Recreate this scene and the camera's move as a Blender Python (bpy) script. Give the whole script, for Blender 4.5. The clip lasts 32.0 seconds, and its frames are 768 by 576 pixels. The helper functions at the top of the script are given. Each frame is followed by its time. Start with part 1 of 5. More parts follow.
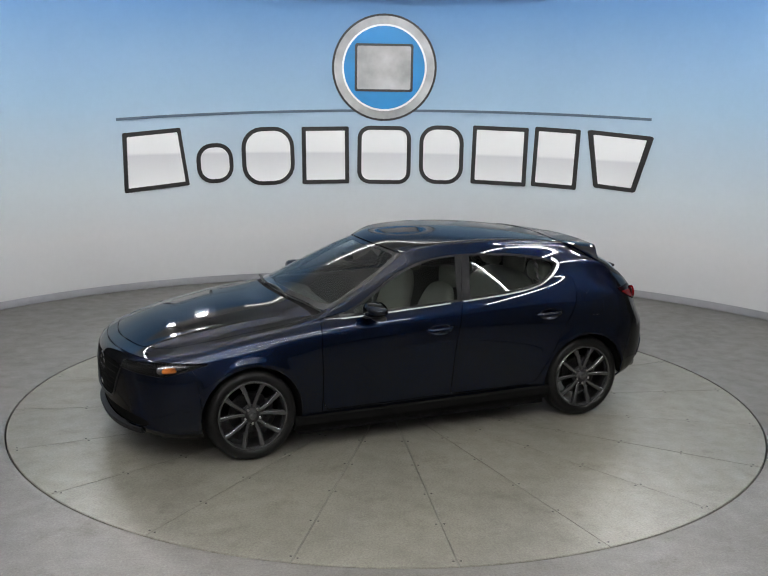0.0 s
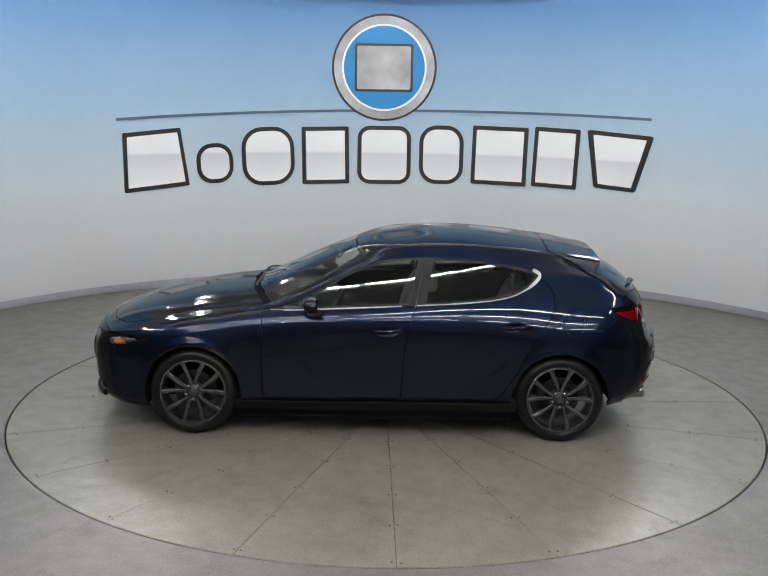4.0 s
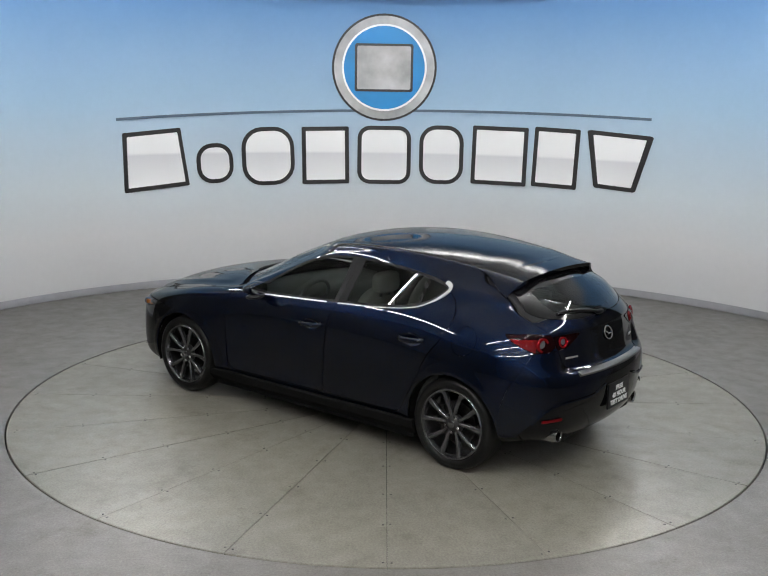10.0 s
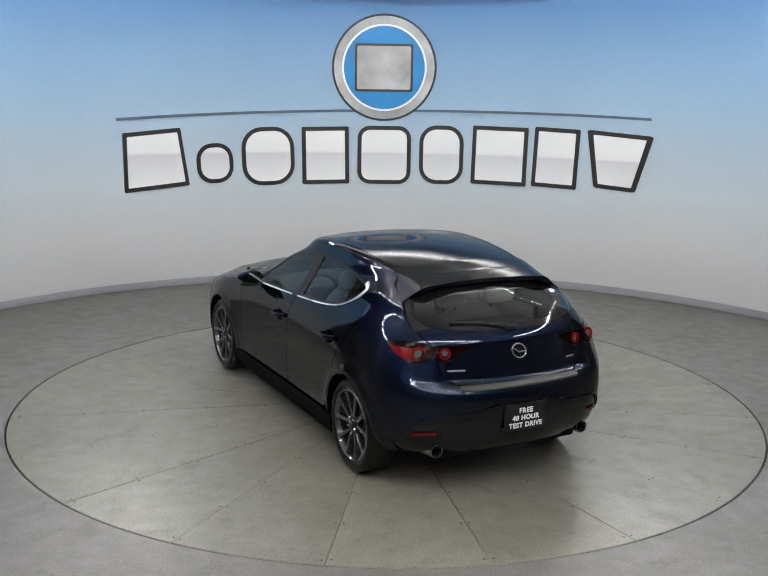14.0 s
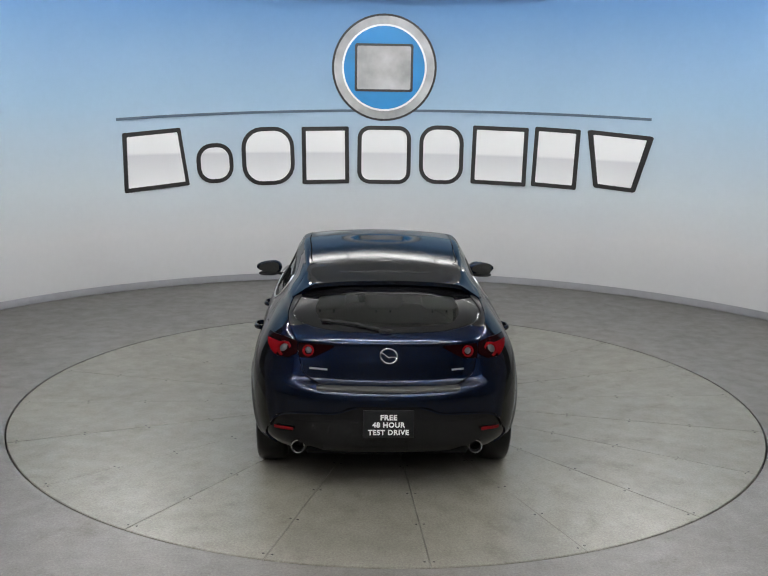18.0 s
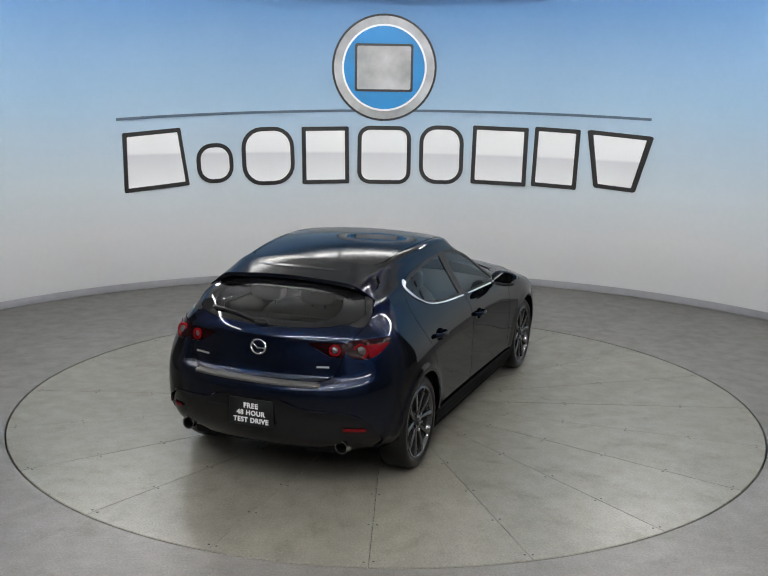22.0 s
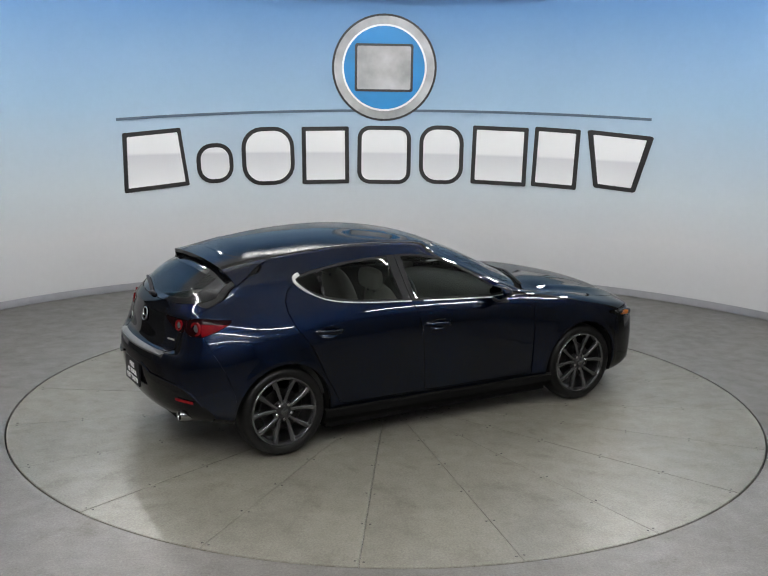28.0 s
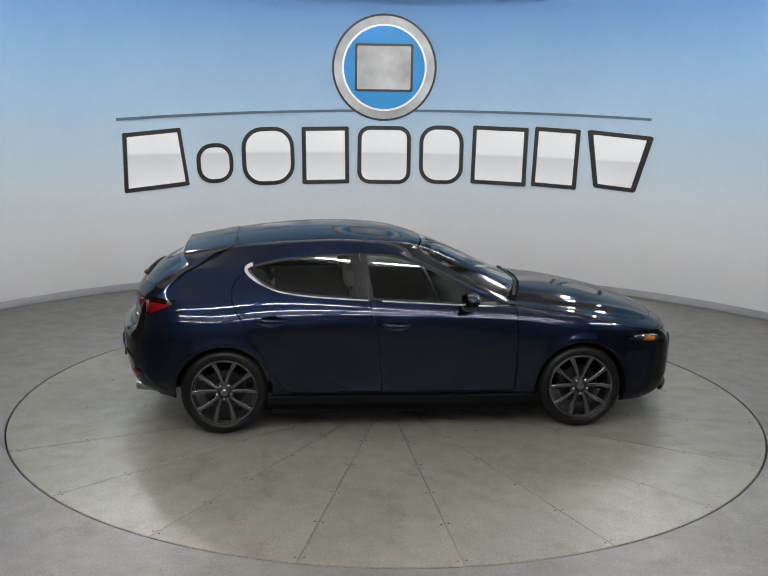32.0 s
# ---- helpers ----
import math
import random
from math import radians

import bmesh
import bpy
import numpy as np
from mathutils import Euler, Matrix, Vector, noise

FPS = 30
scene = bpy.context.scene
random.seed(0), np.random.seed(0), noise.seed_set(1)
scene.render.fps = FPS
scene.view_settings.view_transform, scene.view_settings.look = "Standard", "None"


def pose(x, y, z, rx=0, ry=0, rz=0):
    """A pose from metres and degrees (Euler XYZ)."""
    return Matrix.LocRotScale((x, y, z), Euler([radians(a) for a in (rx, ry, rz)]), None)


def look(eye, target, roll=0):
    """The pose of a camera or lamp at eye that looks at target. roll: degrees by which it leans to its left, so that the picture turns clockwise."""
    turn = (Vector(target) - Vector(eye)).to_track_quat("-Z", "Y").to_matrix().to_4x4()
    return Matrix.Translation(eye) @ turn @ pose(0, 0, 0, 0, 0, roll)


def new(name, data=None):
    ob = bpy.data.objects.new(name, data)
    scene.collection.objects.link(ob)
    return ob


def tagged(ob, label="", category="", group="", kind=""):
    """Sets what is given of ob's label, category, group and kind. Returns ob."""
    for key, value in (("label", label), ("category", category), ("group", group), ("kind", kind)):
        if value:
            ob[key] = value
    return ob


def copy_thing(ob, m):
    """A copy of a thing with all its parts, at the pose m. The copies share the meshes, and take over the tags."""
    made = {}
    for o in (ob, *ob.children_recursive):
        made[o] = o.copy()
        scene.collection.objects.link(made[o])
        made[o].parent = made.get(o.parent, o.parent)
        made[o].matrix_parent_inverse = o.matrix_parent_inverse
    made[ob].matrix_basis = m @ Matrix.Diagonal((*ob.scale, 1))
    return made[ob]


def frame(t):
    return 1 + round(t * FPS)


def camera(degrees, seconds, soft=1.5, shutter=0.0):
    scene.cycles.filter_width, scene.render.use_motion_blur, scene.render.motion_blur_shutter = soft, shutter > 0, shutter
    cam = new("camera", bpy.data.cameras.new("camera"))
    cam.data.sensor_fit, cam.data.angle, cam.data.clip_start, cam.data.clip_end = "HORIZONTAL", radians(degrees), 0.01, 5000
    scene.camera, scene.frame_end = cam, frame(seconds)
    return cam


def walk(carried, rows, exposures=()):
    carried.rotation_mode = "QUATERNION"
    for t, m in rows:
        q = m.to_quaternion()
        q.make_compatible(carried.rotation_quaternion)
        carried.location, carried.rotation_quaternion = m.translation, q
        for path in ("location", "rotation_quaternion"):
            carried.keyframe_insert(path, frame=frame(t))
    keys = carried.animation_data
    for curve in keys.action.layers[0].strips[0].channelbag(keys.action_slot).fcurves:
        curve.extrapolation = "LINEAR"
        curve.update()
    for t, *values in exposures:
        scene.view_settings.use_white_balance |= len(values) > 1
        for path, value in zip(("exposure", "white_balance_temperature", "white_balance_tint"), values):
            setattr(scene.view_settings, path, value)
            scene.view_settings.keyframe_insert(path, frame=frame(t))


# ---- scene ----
cam = camera(41.19, 32.0, soft=1.2)
EYE = (0.0, -8.198, 2.668)
CAM_POSE = pose(*EYE, 90 - 11.83, 0, 0.223) @ pose(0, 0, 0, 0, 0, 0.887)
walk(cam, [(0.0, CAM_POSE), (32.0, CAM_POSE)])

# the turning plate: start angle and speed, in degrees
TURN_START, TURN_RATE = 203.80, -6.169
DISC_R = 2.998
WALL_C, WALL_R = (0.013, -0.28), 5.466
CAR_OFF = Vector((0.062, 0.084, 0.0))

# ---- light ----
world = bpy.data.worlds.new("world")
scene.world = world
world.use_nodes = True
world.node_tree.nodes["Background"].inputs[0].default_value = (0.9, 0.95, 1.0, 1)
world.node_tree.nodes["Background"].inputs[1].default_value = 0.035
FILL_POWER = 112.0
SPOT_POWER = 1200.0
scene.view_settings.exposure = -0.38


# ---- materials ----
def material(name):
    m = bpy.data.materials.new(name)
    m.use_nodes = True
    nt = m.node_tree
    return m, nt, nt.nodes["Principled BSDF"]


def link(nt, a, b):
    nt.links.new(a, b)


def noise_tex(nt, scale, detail=4.0, rough=0.55, coords="Object"):
    tc = nt.nodes.new("ShaderNodeTexCoord")
    n = nt.nodes.new("ShaderNodeTexNoise")
    n.inputs["Scale"].default_value = scale
    n.inputs["Detail"].default_value = detail
    n.inputs["Roughness"].default_value = rough
    link(nt, tc.outputs[coords], n.inputs["Vector"])
    return n


def ramp(nt, fac, stops):
    r = nt.nodes.new("ShaderNodeValToRGB")
    while len(r.color_ramp.elements) < len(stops):
        r.color_ramp.elements.new(0.5)
    for e, (p, c) in zip(r.color_ramp.elements, stops):
        e.position = p
        e.color = (*c, 1) if len(c) == 3 else c
    link(nt, fac, r.inputs[0])
    return r


def mixc(nt, kind, fac, a, b):
    m = nt.nodes.new("ShaderNodeMix")
    m.data_type, m.blend_type = "RGBA", kind
    for sock, v in ((m.inputs[0], fac), (m.inputs[6], a), (m.inputs[7], b)):
        if hasattr(v, "is_output"):
            link(nt, v, sock)
        else:
            sock.default_value = v if not isinstance(v, tuple) else (*v, 1)
    return m.outputs[2]


def plain(name, col, rough=0.5, metal=0.0, coat=0.0, vary=0.06, scale=30.0, bump=0.0, spec=0.5):
    m, nt, b = material(name)
    n = noise_tex(nt, scale)
    n2 = noise_tex(nt, scale * 0.13, 3)
    lo = tuple(c * (1 - vary) for c in col)
    hi = tuple(min(1, c * (1 + vary)) for c in col)
    r1 = ramp(nt, n.outputs[0], [(0.3, lo), (0.7, hi)])
    r2 = ramp(nt, n2.outputs[0], [(0.35, (1 - vary,) * 3), (0.65, (1, 1, 1))])
    link(nt, mixc(nt, "MULTIPLY", 1.0, r1.outputs[0], r2.outputs[0]), b.inputs["Base Color"])
    rr = ramp(nt, n2.outputs[0], [(0.3, (max(0.0, rough - 0.04),) * 3), (0.7, (min(1, rough + 0.05),) * 3)])
    link(nt, rr.outputs[0], b.inputs["Roughness"])
    b.inputs["Metallic"].default_value = metal
    b.inputs["Coat Weight"].default_value = coat
    b.inputs["Coat Roughness"].default_value = 0.03
    b.inputs["Specular IOR Level"].default_value = spec
    if bump:
        bp = nt.nodes.new("ShaderNodeBump")
        bp.inputs["Strength"].default_value = bump
        bp.inputs["Distance"].default_value = 0.002
        link(nt, n.outputs[0], bp.inputs["Height"])
        link(nt, bp.outputs[0], b.inputs["Normal"])
    return m


def paint_material():
    m, nt, b = material("car_paint")
    n = noise_tex(nt, 1400.0, 1)
    r = ramp(nt, n.outputs[0], [(0.35, (0.0009, 0.0032, 0.0098)), (0.62, (0.0015, 0.0074, 0.0290))])
    link(nt, r.outputs[0], b.inputs["Base Color"])
    b.inputs["Metallic"].default_value = 1.0
    b.inputs["Specular Tint"].default_value = (0.02, 0.02, 0.03, 1)
    b.inputs["Roughness"].default_value = 0.36
    b.inputs["Coat Weight"].default_value = 0.72
    b.inputs["Coat IOR"].default_value = 1.5
    # clear coat, hazed by settled dust on the level panels
    n2 = noise_tex(nt, 3.0, 3)
    r2 = ramp(nt, n2.outputs[0], [(0.35, (0.025,) * 3), (0.75, (0.045,) * 3)])
    geo = nt.nodes.new("ShaderNodeNewGeometry")
    sep = nt.nodes.new("ShaderNodeSeparateXYZ")
    link(nt, geo.outputs["Normal"], sep.inputs[0])
    dust = ramp(nt, sep.outputs[2], [(0.88, (0.0,) * 3), (0.985, (0.062,) * 3)])
    link(nt, mixc(nt, "ADD", 1.0, r2.outputs[0], dust.outputs[0]), b.inputs["Coat Roughness"])
    return m


def glass_material(name, tint, rough=0.01):
    m, nt, b = material(name)
    nt.nodes.remove(b)
    out = nt.nodes["Material Output"]
    tr = nt.nodes.new("ShaderNodeBsdfTransparent")
    tr.inputs[0].default_value = (*tint, 1)
    gl = nt.nodes.new("ShaderNodeBsdfGlossy")
    gl.inputs["Roughness"].default_value = rough
    fr = nt.nodes.new("ShaderNodeFresnel")
    fr.inputs[0].default_value = 1.48
    mx = nt.nodes.new("ShaderNodeMixShader")
    link(nt, fr.outputs[0], mx.inputs[0])
    link(nt, tr.outputs[0], mx.inputs[1])
    link(nt, gl.outputs[0], mx.inputs[2])
    link(nt, mx.outputs[0], out.inputs[0])
    return m


def emitter(name, col, strength):
    m, nt, b = material(name)
    b.inputs["Base Color"].default_value = (*col, 1)
    b.inputs["Emission Color"].default_value = (*col, 1)
    b.inputs["Emission Strength"].default_value = strength
    return m


def concrete(name, tone, warm, gloss):
    """Ground concrete: cloudy tone, warm stains, fine grit, and a scuffed sheen."""
    m, nt, b = material(name)
    oi = nt.nodes.new("ShaderNodeObjectInfo")
    tc = nt.nodes.new("ShaderNodeTexCoord")
    shift = nt.nodes.new("ShaderNodeVectorMath")
    shift.operation = "MULTIPLY_ADD"
    link(nt, oi.outputs["Random"], shift.inputs[0])
    shift.inputs[1].default_value = (7.0, 11.0, 0.0)
    link(nt, tc.outputs["Object"], shift.inputs[2])

    def grain(scale, detail, rough):
        n = noise_tex(nt, scale, detail, rough)
        link(nt, shift.outputs[0], n.inputs["Vector"])
        return n
    cloud = grain(1.3, 5, 0.6)
    blot = grain(6.5, 6, 0.65)
    grit = grain(70.0, 5, 0.7)
    spots = grain(3.2, 8, 0.75)
    c = tuple(tone * w for w in warm)
    x = ramp(nt, cloud.outputs[0], [(0.25, tuple(v * 0.84 for v in c)), (0.75, tuple(v * 1.12 for v in c))]).outputs[0]
    x = mixc(nt, "MULTIPLY", 1.0, x, ramp(nt, blot.outputs[0], [(0.2, (0.84, 0.82, 0.80)), (0.8, (1.14, 1.15, 1.16))]).outputs[0])
    x = mixc(nt, "MULTIPLY", 1.0, x, ramp(nt, grit.outputs[0], [(0.2, (0.52, 0.52, 0.52)), (0.8, (1.44, 1.44, 1.44))]).outputs[0])
    # dark and brownish stains in scattered places
    x = mixc(nt, "MULTIPLY", 1.0, x, ramp(nt, spots.outputs[0], [(0.27, (0.60, 0.55, 0.50)), (0.45, (1.0, 1.0, 1.0))]).outputs[0])
    x = mixc(nt, "MULTIPLY", 1.0, x, ramp(nt, oi.outputs["Random"], [(0.0, (0.95, 0.95, 0.95)), (1.0, (1.03, 1.03, 1.02))]).outputs[0])
    link(nt, x, b.inputs["Base Color"])
    link(nt, ramp(nt, blot.outputs[0], [(0.2, (gloss + 0.12,) * 3), (0.8, (gloss - 0.08,) * 3)]).outputs[0], b.inputs["Roughness"])
    bp = nt.nodes.new("ShaderNodeBump")
    bp.inputs["Strength"].default_value = 0.20
    bp.inputs["Distance"].default_value = 0.004
    link(nt, blot.outputs[0], bp.inputs["Height"])
    bp2 = nt.nodes.new("ShaderNodeBump")
    bp2.inputs["Strength"].default_value = 0.30
    bp2.inputs["Distance"].default_value = 0.0012
    link(nt, grit.outputs[0], bp2.inputs["Height"])
    link(nt, bp.outputs[0], bp2.inputs["Normal"])
    link(nt, bp2.outputs[0], b.inputs["Normal"])
    b.inputs["Specular IOR Level"].default_value = 0.5
    return m


def backdrop_material():
    """Printed wall covering: grey at the foot, pale band, sky blue towards the top."""
    m, nt, b = material("printed_backdrop")
    tc = nt.nodes.new("ShaderNodeTexCoord")
    sep = nt.nodes.new("ShaderNodeSeparateXYZ")
    link(nt, tc.outputs["Object"], sep.inputs[0])
    mr = nt.nodes.new("ShaderNodeMapRange")
    mr.inputs[1].default_value, mr.inputs[2].default_value = 0.0, 5.0
    cl = noise_tex(nt, 0.5, 4, 0.6)
    ad = nt.nodes.new("ShaderNodeMath")
    ad.operation = "MULTIPLY_ADD"
    link(nt, cl.outputs[0], ad.inputs[0])
    ad.inputs[1].default_value = 0.35
    link(nt, sep.outputs[2], ad.inputs[2])
    link(nt, ad.outputs[0], mr.inputs[0])
    r = ramp(nt, mr.outputs[0], BACKDROP_STOPS)
    n = noise_tex(nt, 14.0, 4)
    r2 = ramp(nt, n.outputs[0], [(0.3, (0.975, 0.975, 0.975)), (0.7, (1, 1, 1))])
    link(nt, mixc(nt, "MULTIPLY", 1.0, r.outputs[0], r2.outputs[0]), b.inputs["Base Color"])
    b.inputs["Roughness"].default_value = 0.65
    b.inputs["Specular IOR Level"].default_value = 0.3
    return m


BACKDROP_STOPS = [(0.0, (0.51, 0.51, 0.52)), (0.176, (0.63, 0.63, 0.645)), (0.288, (0.59, 0.655, 0.705)),
                  (0.496, (0.345, 0.50, 0.665)), (0.736, (0.128, 0.278, 0.525)), (0.80, (0.140, 0.288, 0.53)), (0.86, (0.4, 0.4, 0.4))]
PAINT = paint_material()
BLACK_GLOSS = plain("black_gloss", (0.006, 0.006, 0.007), 0.06, spec=0.4, scale=8, vary=0.03)
BLACK_TRIM = plain("black_trim", (0.008, 0.008, 0.009), 0.5, bump=0.1, scale=300, spec=0.2)
LINER = plain("dark_liner", (0.004, 0.004, 0.004), 0.9, spec=0.08)
RUBBER = plain("tyre_rubber", (0.0055, 0.0055, 0.0055), 0.34, bump=0.08, scale=120, spec=0.2)
RIM = plain("rim_grey", (0.098, 0.099, 0.104), 0.20, metal=0.8, coat=0.4)
RIM_DARK = plain("rim_dark", (0.012, 0.012, 0.013), 0.45, metal=0.3)
STEEL = plain("brake_steel", (0.045, 0.045, 0.046), 0.35, metal=1.0, vary=0.2, scale=60)
MIRROR = plain("mirror_glass", (0.13, 0.14, 0.14), 0.03, metal=1.0, vary=0.02)
CHROME = plain("chrome", (0.52, 0.52, 0.53), 0.10, metal=1.0, vary=0.02)
EXHAUST = plain("exhaust_steel", (0.36, 0.36, 0.365), 0.16, metal=1.0, vary=0.05)
SATIN = plain("satin_bright", (0.66, 0.66, 0.66), 0.30, metal=1.0, vary=0.03)
BLACK_SATIN = plain("black_satin", (0.005, 0.005, 0.006), 0.08, scale=9, vary=0.03, spec=0.25)
STEP_GREY = plain("step_guard", (0.06, 0.06, 0.059), 0.35, metal=0.3, scale=200, bump=0.2)
WINDOW = glass_material("window_glass", (0.52, 0.57, 0.54))
WINDSCREEN = glass_material("windscreen_glass", (0.84, 0.89, 0.86))
WINDOW_DARK = glass_material("tinted_glass", (0.46, 0.51, 0.48))
LENS = glass_material("clear_lens", (0.80, 0.80, 0.80))
RED_LENS = plain("red_lens", (0.105, 0.002, 0.004), 0.20, spec=0.05)
DARK_RED = plain("dark_red_lens", (0.007, 0.0010, 0.0015), 0.14, spec=0.06)
RING_RED = plain("ring_red_lens", (0.13, 0.003, 0.005), 0.15, spec=0.15)
BULB = plain("lamp_bulb", (0.075, 0.075, 0.08), 0.25, spec=0.4)
AMBER = plain("amber_lens", (0.42, 0.13, 0.025), 0.15, coat=0.6)
SILVER = plain("lamp_reflector", (0.25, 0.25, 0.26), 0.22, metal=1.0)
LEATHER = plain("pale_leather", (0.24, 0.23, 0.21), 0.5, bump=0.2, scale=90)
SHELF_GREY = plain("grey_shelf_cloth", (0.10, 0.10, 0.098), 0.9, bump=0.2, scale=200)
DASH = plain("dark_dash", (0.060, 0.062, 0.060), 0.6, bump=0.2, scale=150)
HEADLINER = plain("grey_headliner", (0.52, 0.52, 0.50), 0.9)
WHITE_PRINT = plain("white_print", (0.80, 0.80, 0.80), 0.5)
FLOOR_MAT = concrete("floor_concrete", 0.138, (1.0, 0.945, 0.90), 0.42)
PLATE_MAT = concrete("plate_concrete", 0.176, (1.0, 0.950, 0.81), 0.34)
SEAM = plain("seam_dark", (0.02, 0.02, 0.02), 0.8)
BOLT = plain("bolt_steel", (0.030, 0.029, 0.028), 0.5, metal=0.4)
BACKDROP = backdrop_material()
SKIRTING = plain("skirting_grey", (0.26, 0.26, 0.28), 0.45, scale=8)
WALL_PLAIN = plain("side_wall_paint", (0.18, 0.18, 0.18), 0.8, scale=4)
CEILING = plain("ceiling_grey", (0.70, 0.70, 0.69), 0.8, scale=4)


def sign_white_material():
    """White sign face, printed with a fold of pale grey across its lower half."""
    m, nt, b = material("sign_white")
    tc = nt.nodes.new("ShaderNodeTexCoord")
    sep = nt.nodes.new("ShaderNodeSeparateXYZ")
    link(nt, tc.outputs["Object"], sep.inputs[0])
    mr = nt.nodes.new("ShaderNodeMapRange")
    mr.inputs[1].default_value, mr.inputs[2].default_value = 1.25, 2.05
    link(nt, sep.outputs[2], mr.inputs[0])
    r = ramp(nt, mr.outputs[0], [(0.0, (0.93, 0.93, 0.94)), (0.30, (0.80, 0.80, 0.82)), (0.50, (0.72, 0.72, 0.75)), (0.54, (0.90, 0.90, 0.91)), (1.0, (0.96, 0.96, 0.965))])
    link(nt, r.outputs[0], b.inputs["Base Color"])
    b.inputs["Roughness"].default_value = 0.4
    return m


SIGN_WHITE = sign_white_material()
SIGN_BLACK = plain("sign_black", (0.015, 0.014, 0.015), 0.5)
SIGN_BLUE = plain("sign_blue", (0.004, 0.225, 0.56), 0.4, scale=1.2, vary=0.2)
SIGN_STEEL = plain("sign_steel", (0.46, 0.46, 0.465), 0.45, vary=0.38, scale=2.2)
SIGN_LINE = plain("sign_slate", (0.085, 0.13, 0.19), 0.5)
# glow of the upward tubes, unseen fill lights added to brighten the hall
FILL_GLOW = emitter("fill_tube_glow", (0.985, 0.985, 0.972), FILL_POWER)
WASH_GLOW = emitter("dim_tube_glow", (0.985, 0.985, 0.972), 21.0)
BARE_GLOW = emitter("bare_tube_glow", (0.985, 0.985, 0.972), 215.0)
SPOT_GLOW = emitter("spot_glow", (1.0, 0.98, 0.95), SPOT_POWER)
FIXTURE = plain("fixture_white", (0.7, 0.7, 0.7), 0.5)


# ---- mesh helpers ----
def obj(name, V, F, mat, parent=None, label="", smooth=True, sharp=None):
    me = bpy.data.meshes.new(name)
    me.from_pydata([tuple(map(float, v)) for v in V], [], [tuple(int(i) for i in f) for f in F])
    me.materials.append(mat)
    if smooth:
        me.shade_smooth()
        if sharp is not None:
            me.set_sharp_from_angle(angle=radians(sharp))
    me.update()
    ob = new(name, me)
    ob.parent = parent
    if label:
        tagged(ob, label)
    return ob


def part(name, bm, mat, parent, label="", sharp=35):
    me = bpy.data.meshes.new(name)
    bmesh.ops.recalc_face_normals(bm, faces=bm.faces)
    bm.to_mesh(me)
    bm.free()
    me.materials.append(mat)
    me.shade_smooth()
    me.set_sharp_from_angle(angle=radians(sharp))
    ob = new(name, me)
    ob.parent = parent
    if label:
        tagged(ob, label)
    return ob


def box(bm, c, s, bev=0.0, m=None):
    """A box of size s round c, with rounded edges."""
    r = bmesh.ops.create_cube(bm, size=1.0)
    vs = r["verts"]
    for v in vs:
        v.co = Vector((v.co.x * s[0], v.co.y * s[1], v.co.z * s[2]))
    if bev:
        es = list({e for v in vs for e in v.link_edges})
        g = bmesh.ops.bevel(bm, geom=es, offset=bev, segments=3, affect="EDGES", profile=0.5)
        vs = list({v for f in g["faces"] for v in f.verts} | {v for v in vs if v.is_valid})
    mm = Matrix.Translation(c) @ (m if m is not None else Matrix.Identity(4))
    for v in vs:
        v.co = mm @ v.co
    return bm


def lathe(profile, n=48, axis="y"):
    """Turn a closed or open profile of (radius, along) pairs round an axis."""
    V, F = [], []
    k = len(profile)
    for i in range(n):
        a = 2 * math.pi * i / n
        for r, h in profile:
            V.append((r * math.cos(a), h, r * math.sin(a)) if axis == "y" else (r * math.cos(a), r * math.sin(a), h))
    for i in range(n):
        j = (i + 1) % n
        for p in range(k - 1):
            F.append((i * k + p, i * k + p + 1, j * k + p + 1, j * k + p))
    return V, F


def smooth_line(P, n, closed=False):
    """A cardinal curve through the points, n steps for each span."""
    P = np.array(P, float)
    if closed:
        Q = np.vstack([P[-1], P, P[:2]])
    else:
        Q = np.vstack([2 * P[0] - P[1], P, 2 * P[-1] - P[-2]])
    out = []
    for i in range(1, len(Q) - 2):
        t = np.linspace(0, 1, n, endpoint=False)[:, None]
        a, b, c, d = Q[i - 1], Q[i], Q[i + 1], Q[i + 2]
        out.append(0.5 * (2 * b + (c - a) * t + (2 * a - 5 * b + 4 * c - d) * t ** 2 + (3 * b - a - 3 * c + d) * t ** 3))
    out = np.vstack(out)
    return out if closed else np.vstack([out, P[-1:]])


def sweep(path, section, closed=False):
    """Sweep a closed section (list of (side, up)) along a path of 3D points, kept upright."""
    path = [Vector(p) for p in path]
    V, F = [], []
    k, n = len(section), len(path)
    for i, p in enumerate(path):
        a = path[(i - 1) % n] if closed or i else path[0]
        b = path[(i + 1) % n] if closed or i < n - 1 else path[-1]
        t = (b - a).normalized()
        up = Vector((0, 0, 1)) if abs(t.z) < 0.95 else Vector((1, 0, 0))
        s = t.cross(up).normalized()
        u = s.cross(t)
        for q in section:
            V.append(p + s * q[0] + u * q[1])
    for i in range(n if closed else n - 1):
        j = (i + 1) % n
        for m in range(k):
            F.append((i * k + m, i * k + (m + 1) % k, j * k + (m + 1) % k, j * k + m))
    if not closed:
        F.append(tuple(range(k))[::-1])
        F.append(tuple((n - 1) * k + m for m in range(k)))
    return V, F


def ring_section(r, n=8):
    return [(r * math.cos(2 * math.pi * i / n), r * math.sin(2 * math.pi * i / n)) for i in range(n)]


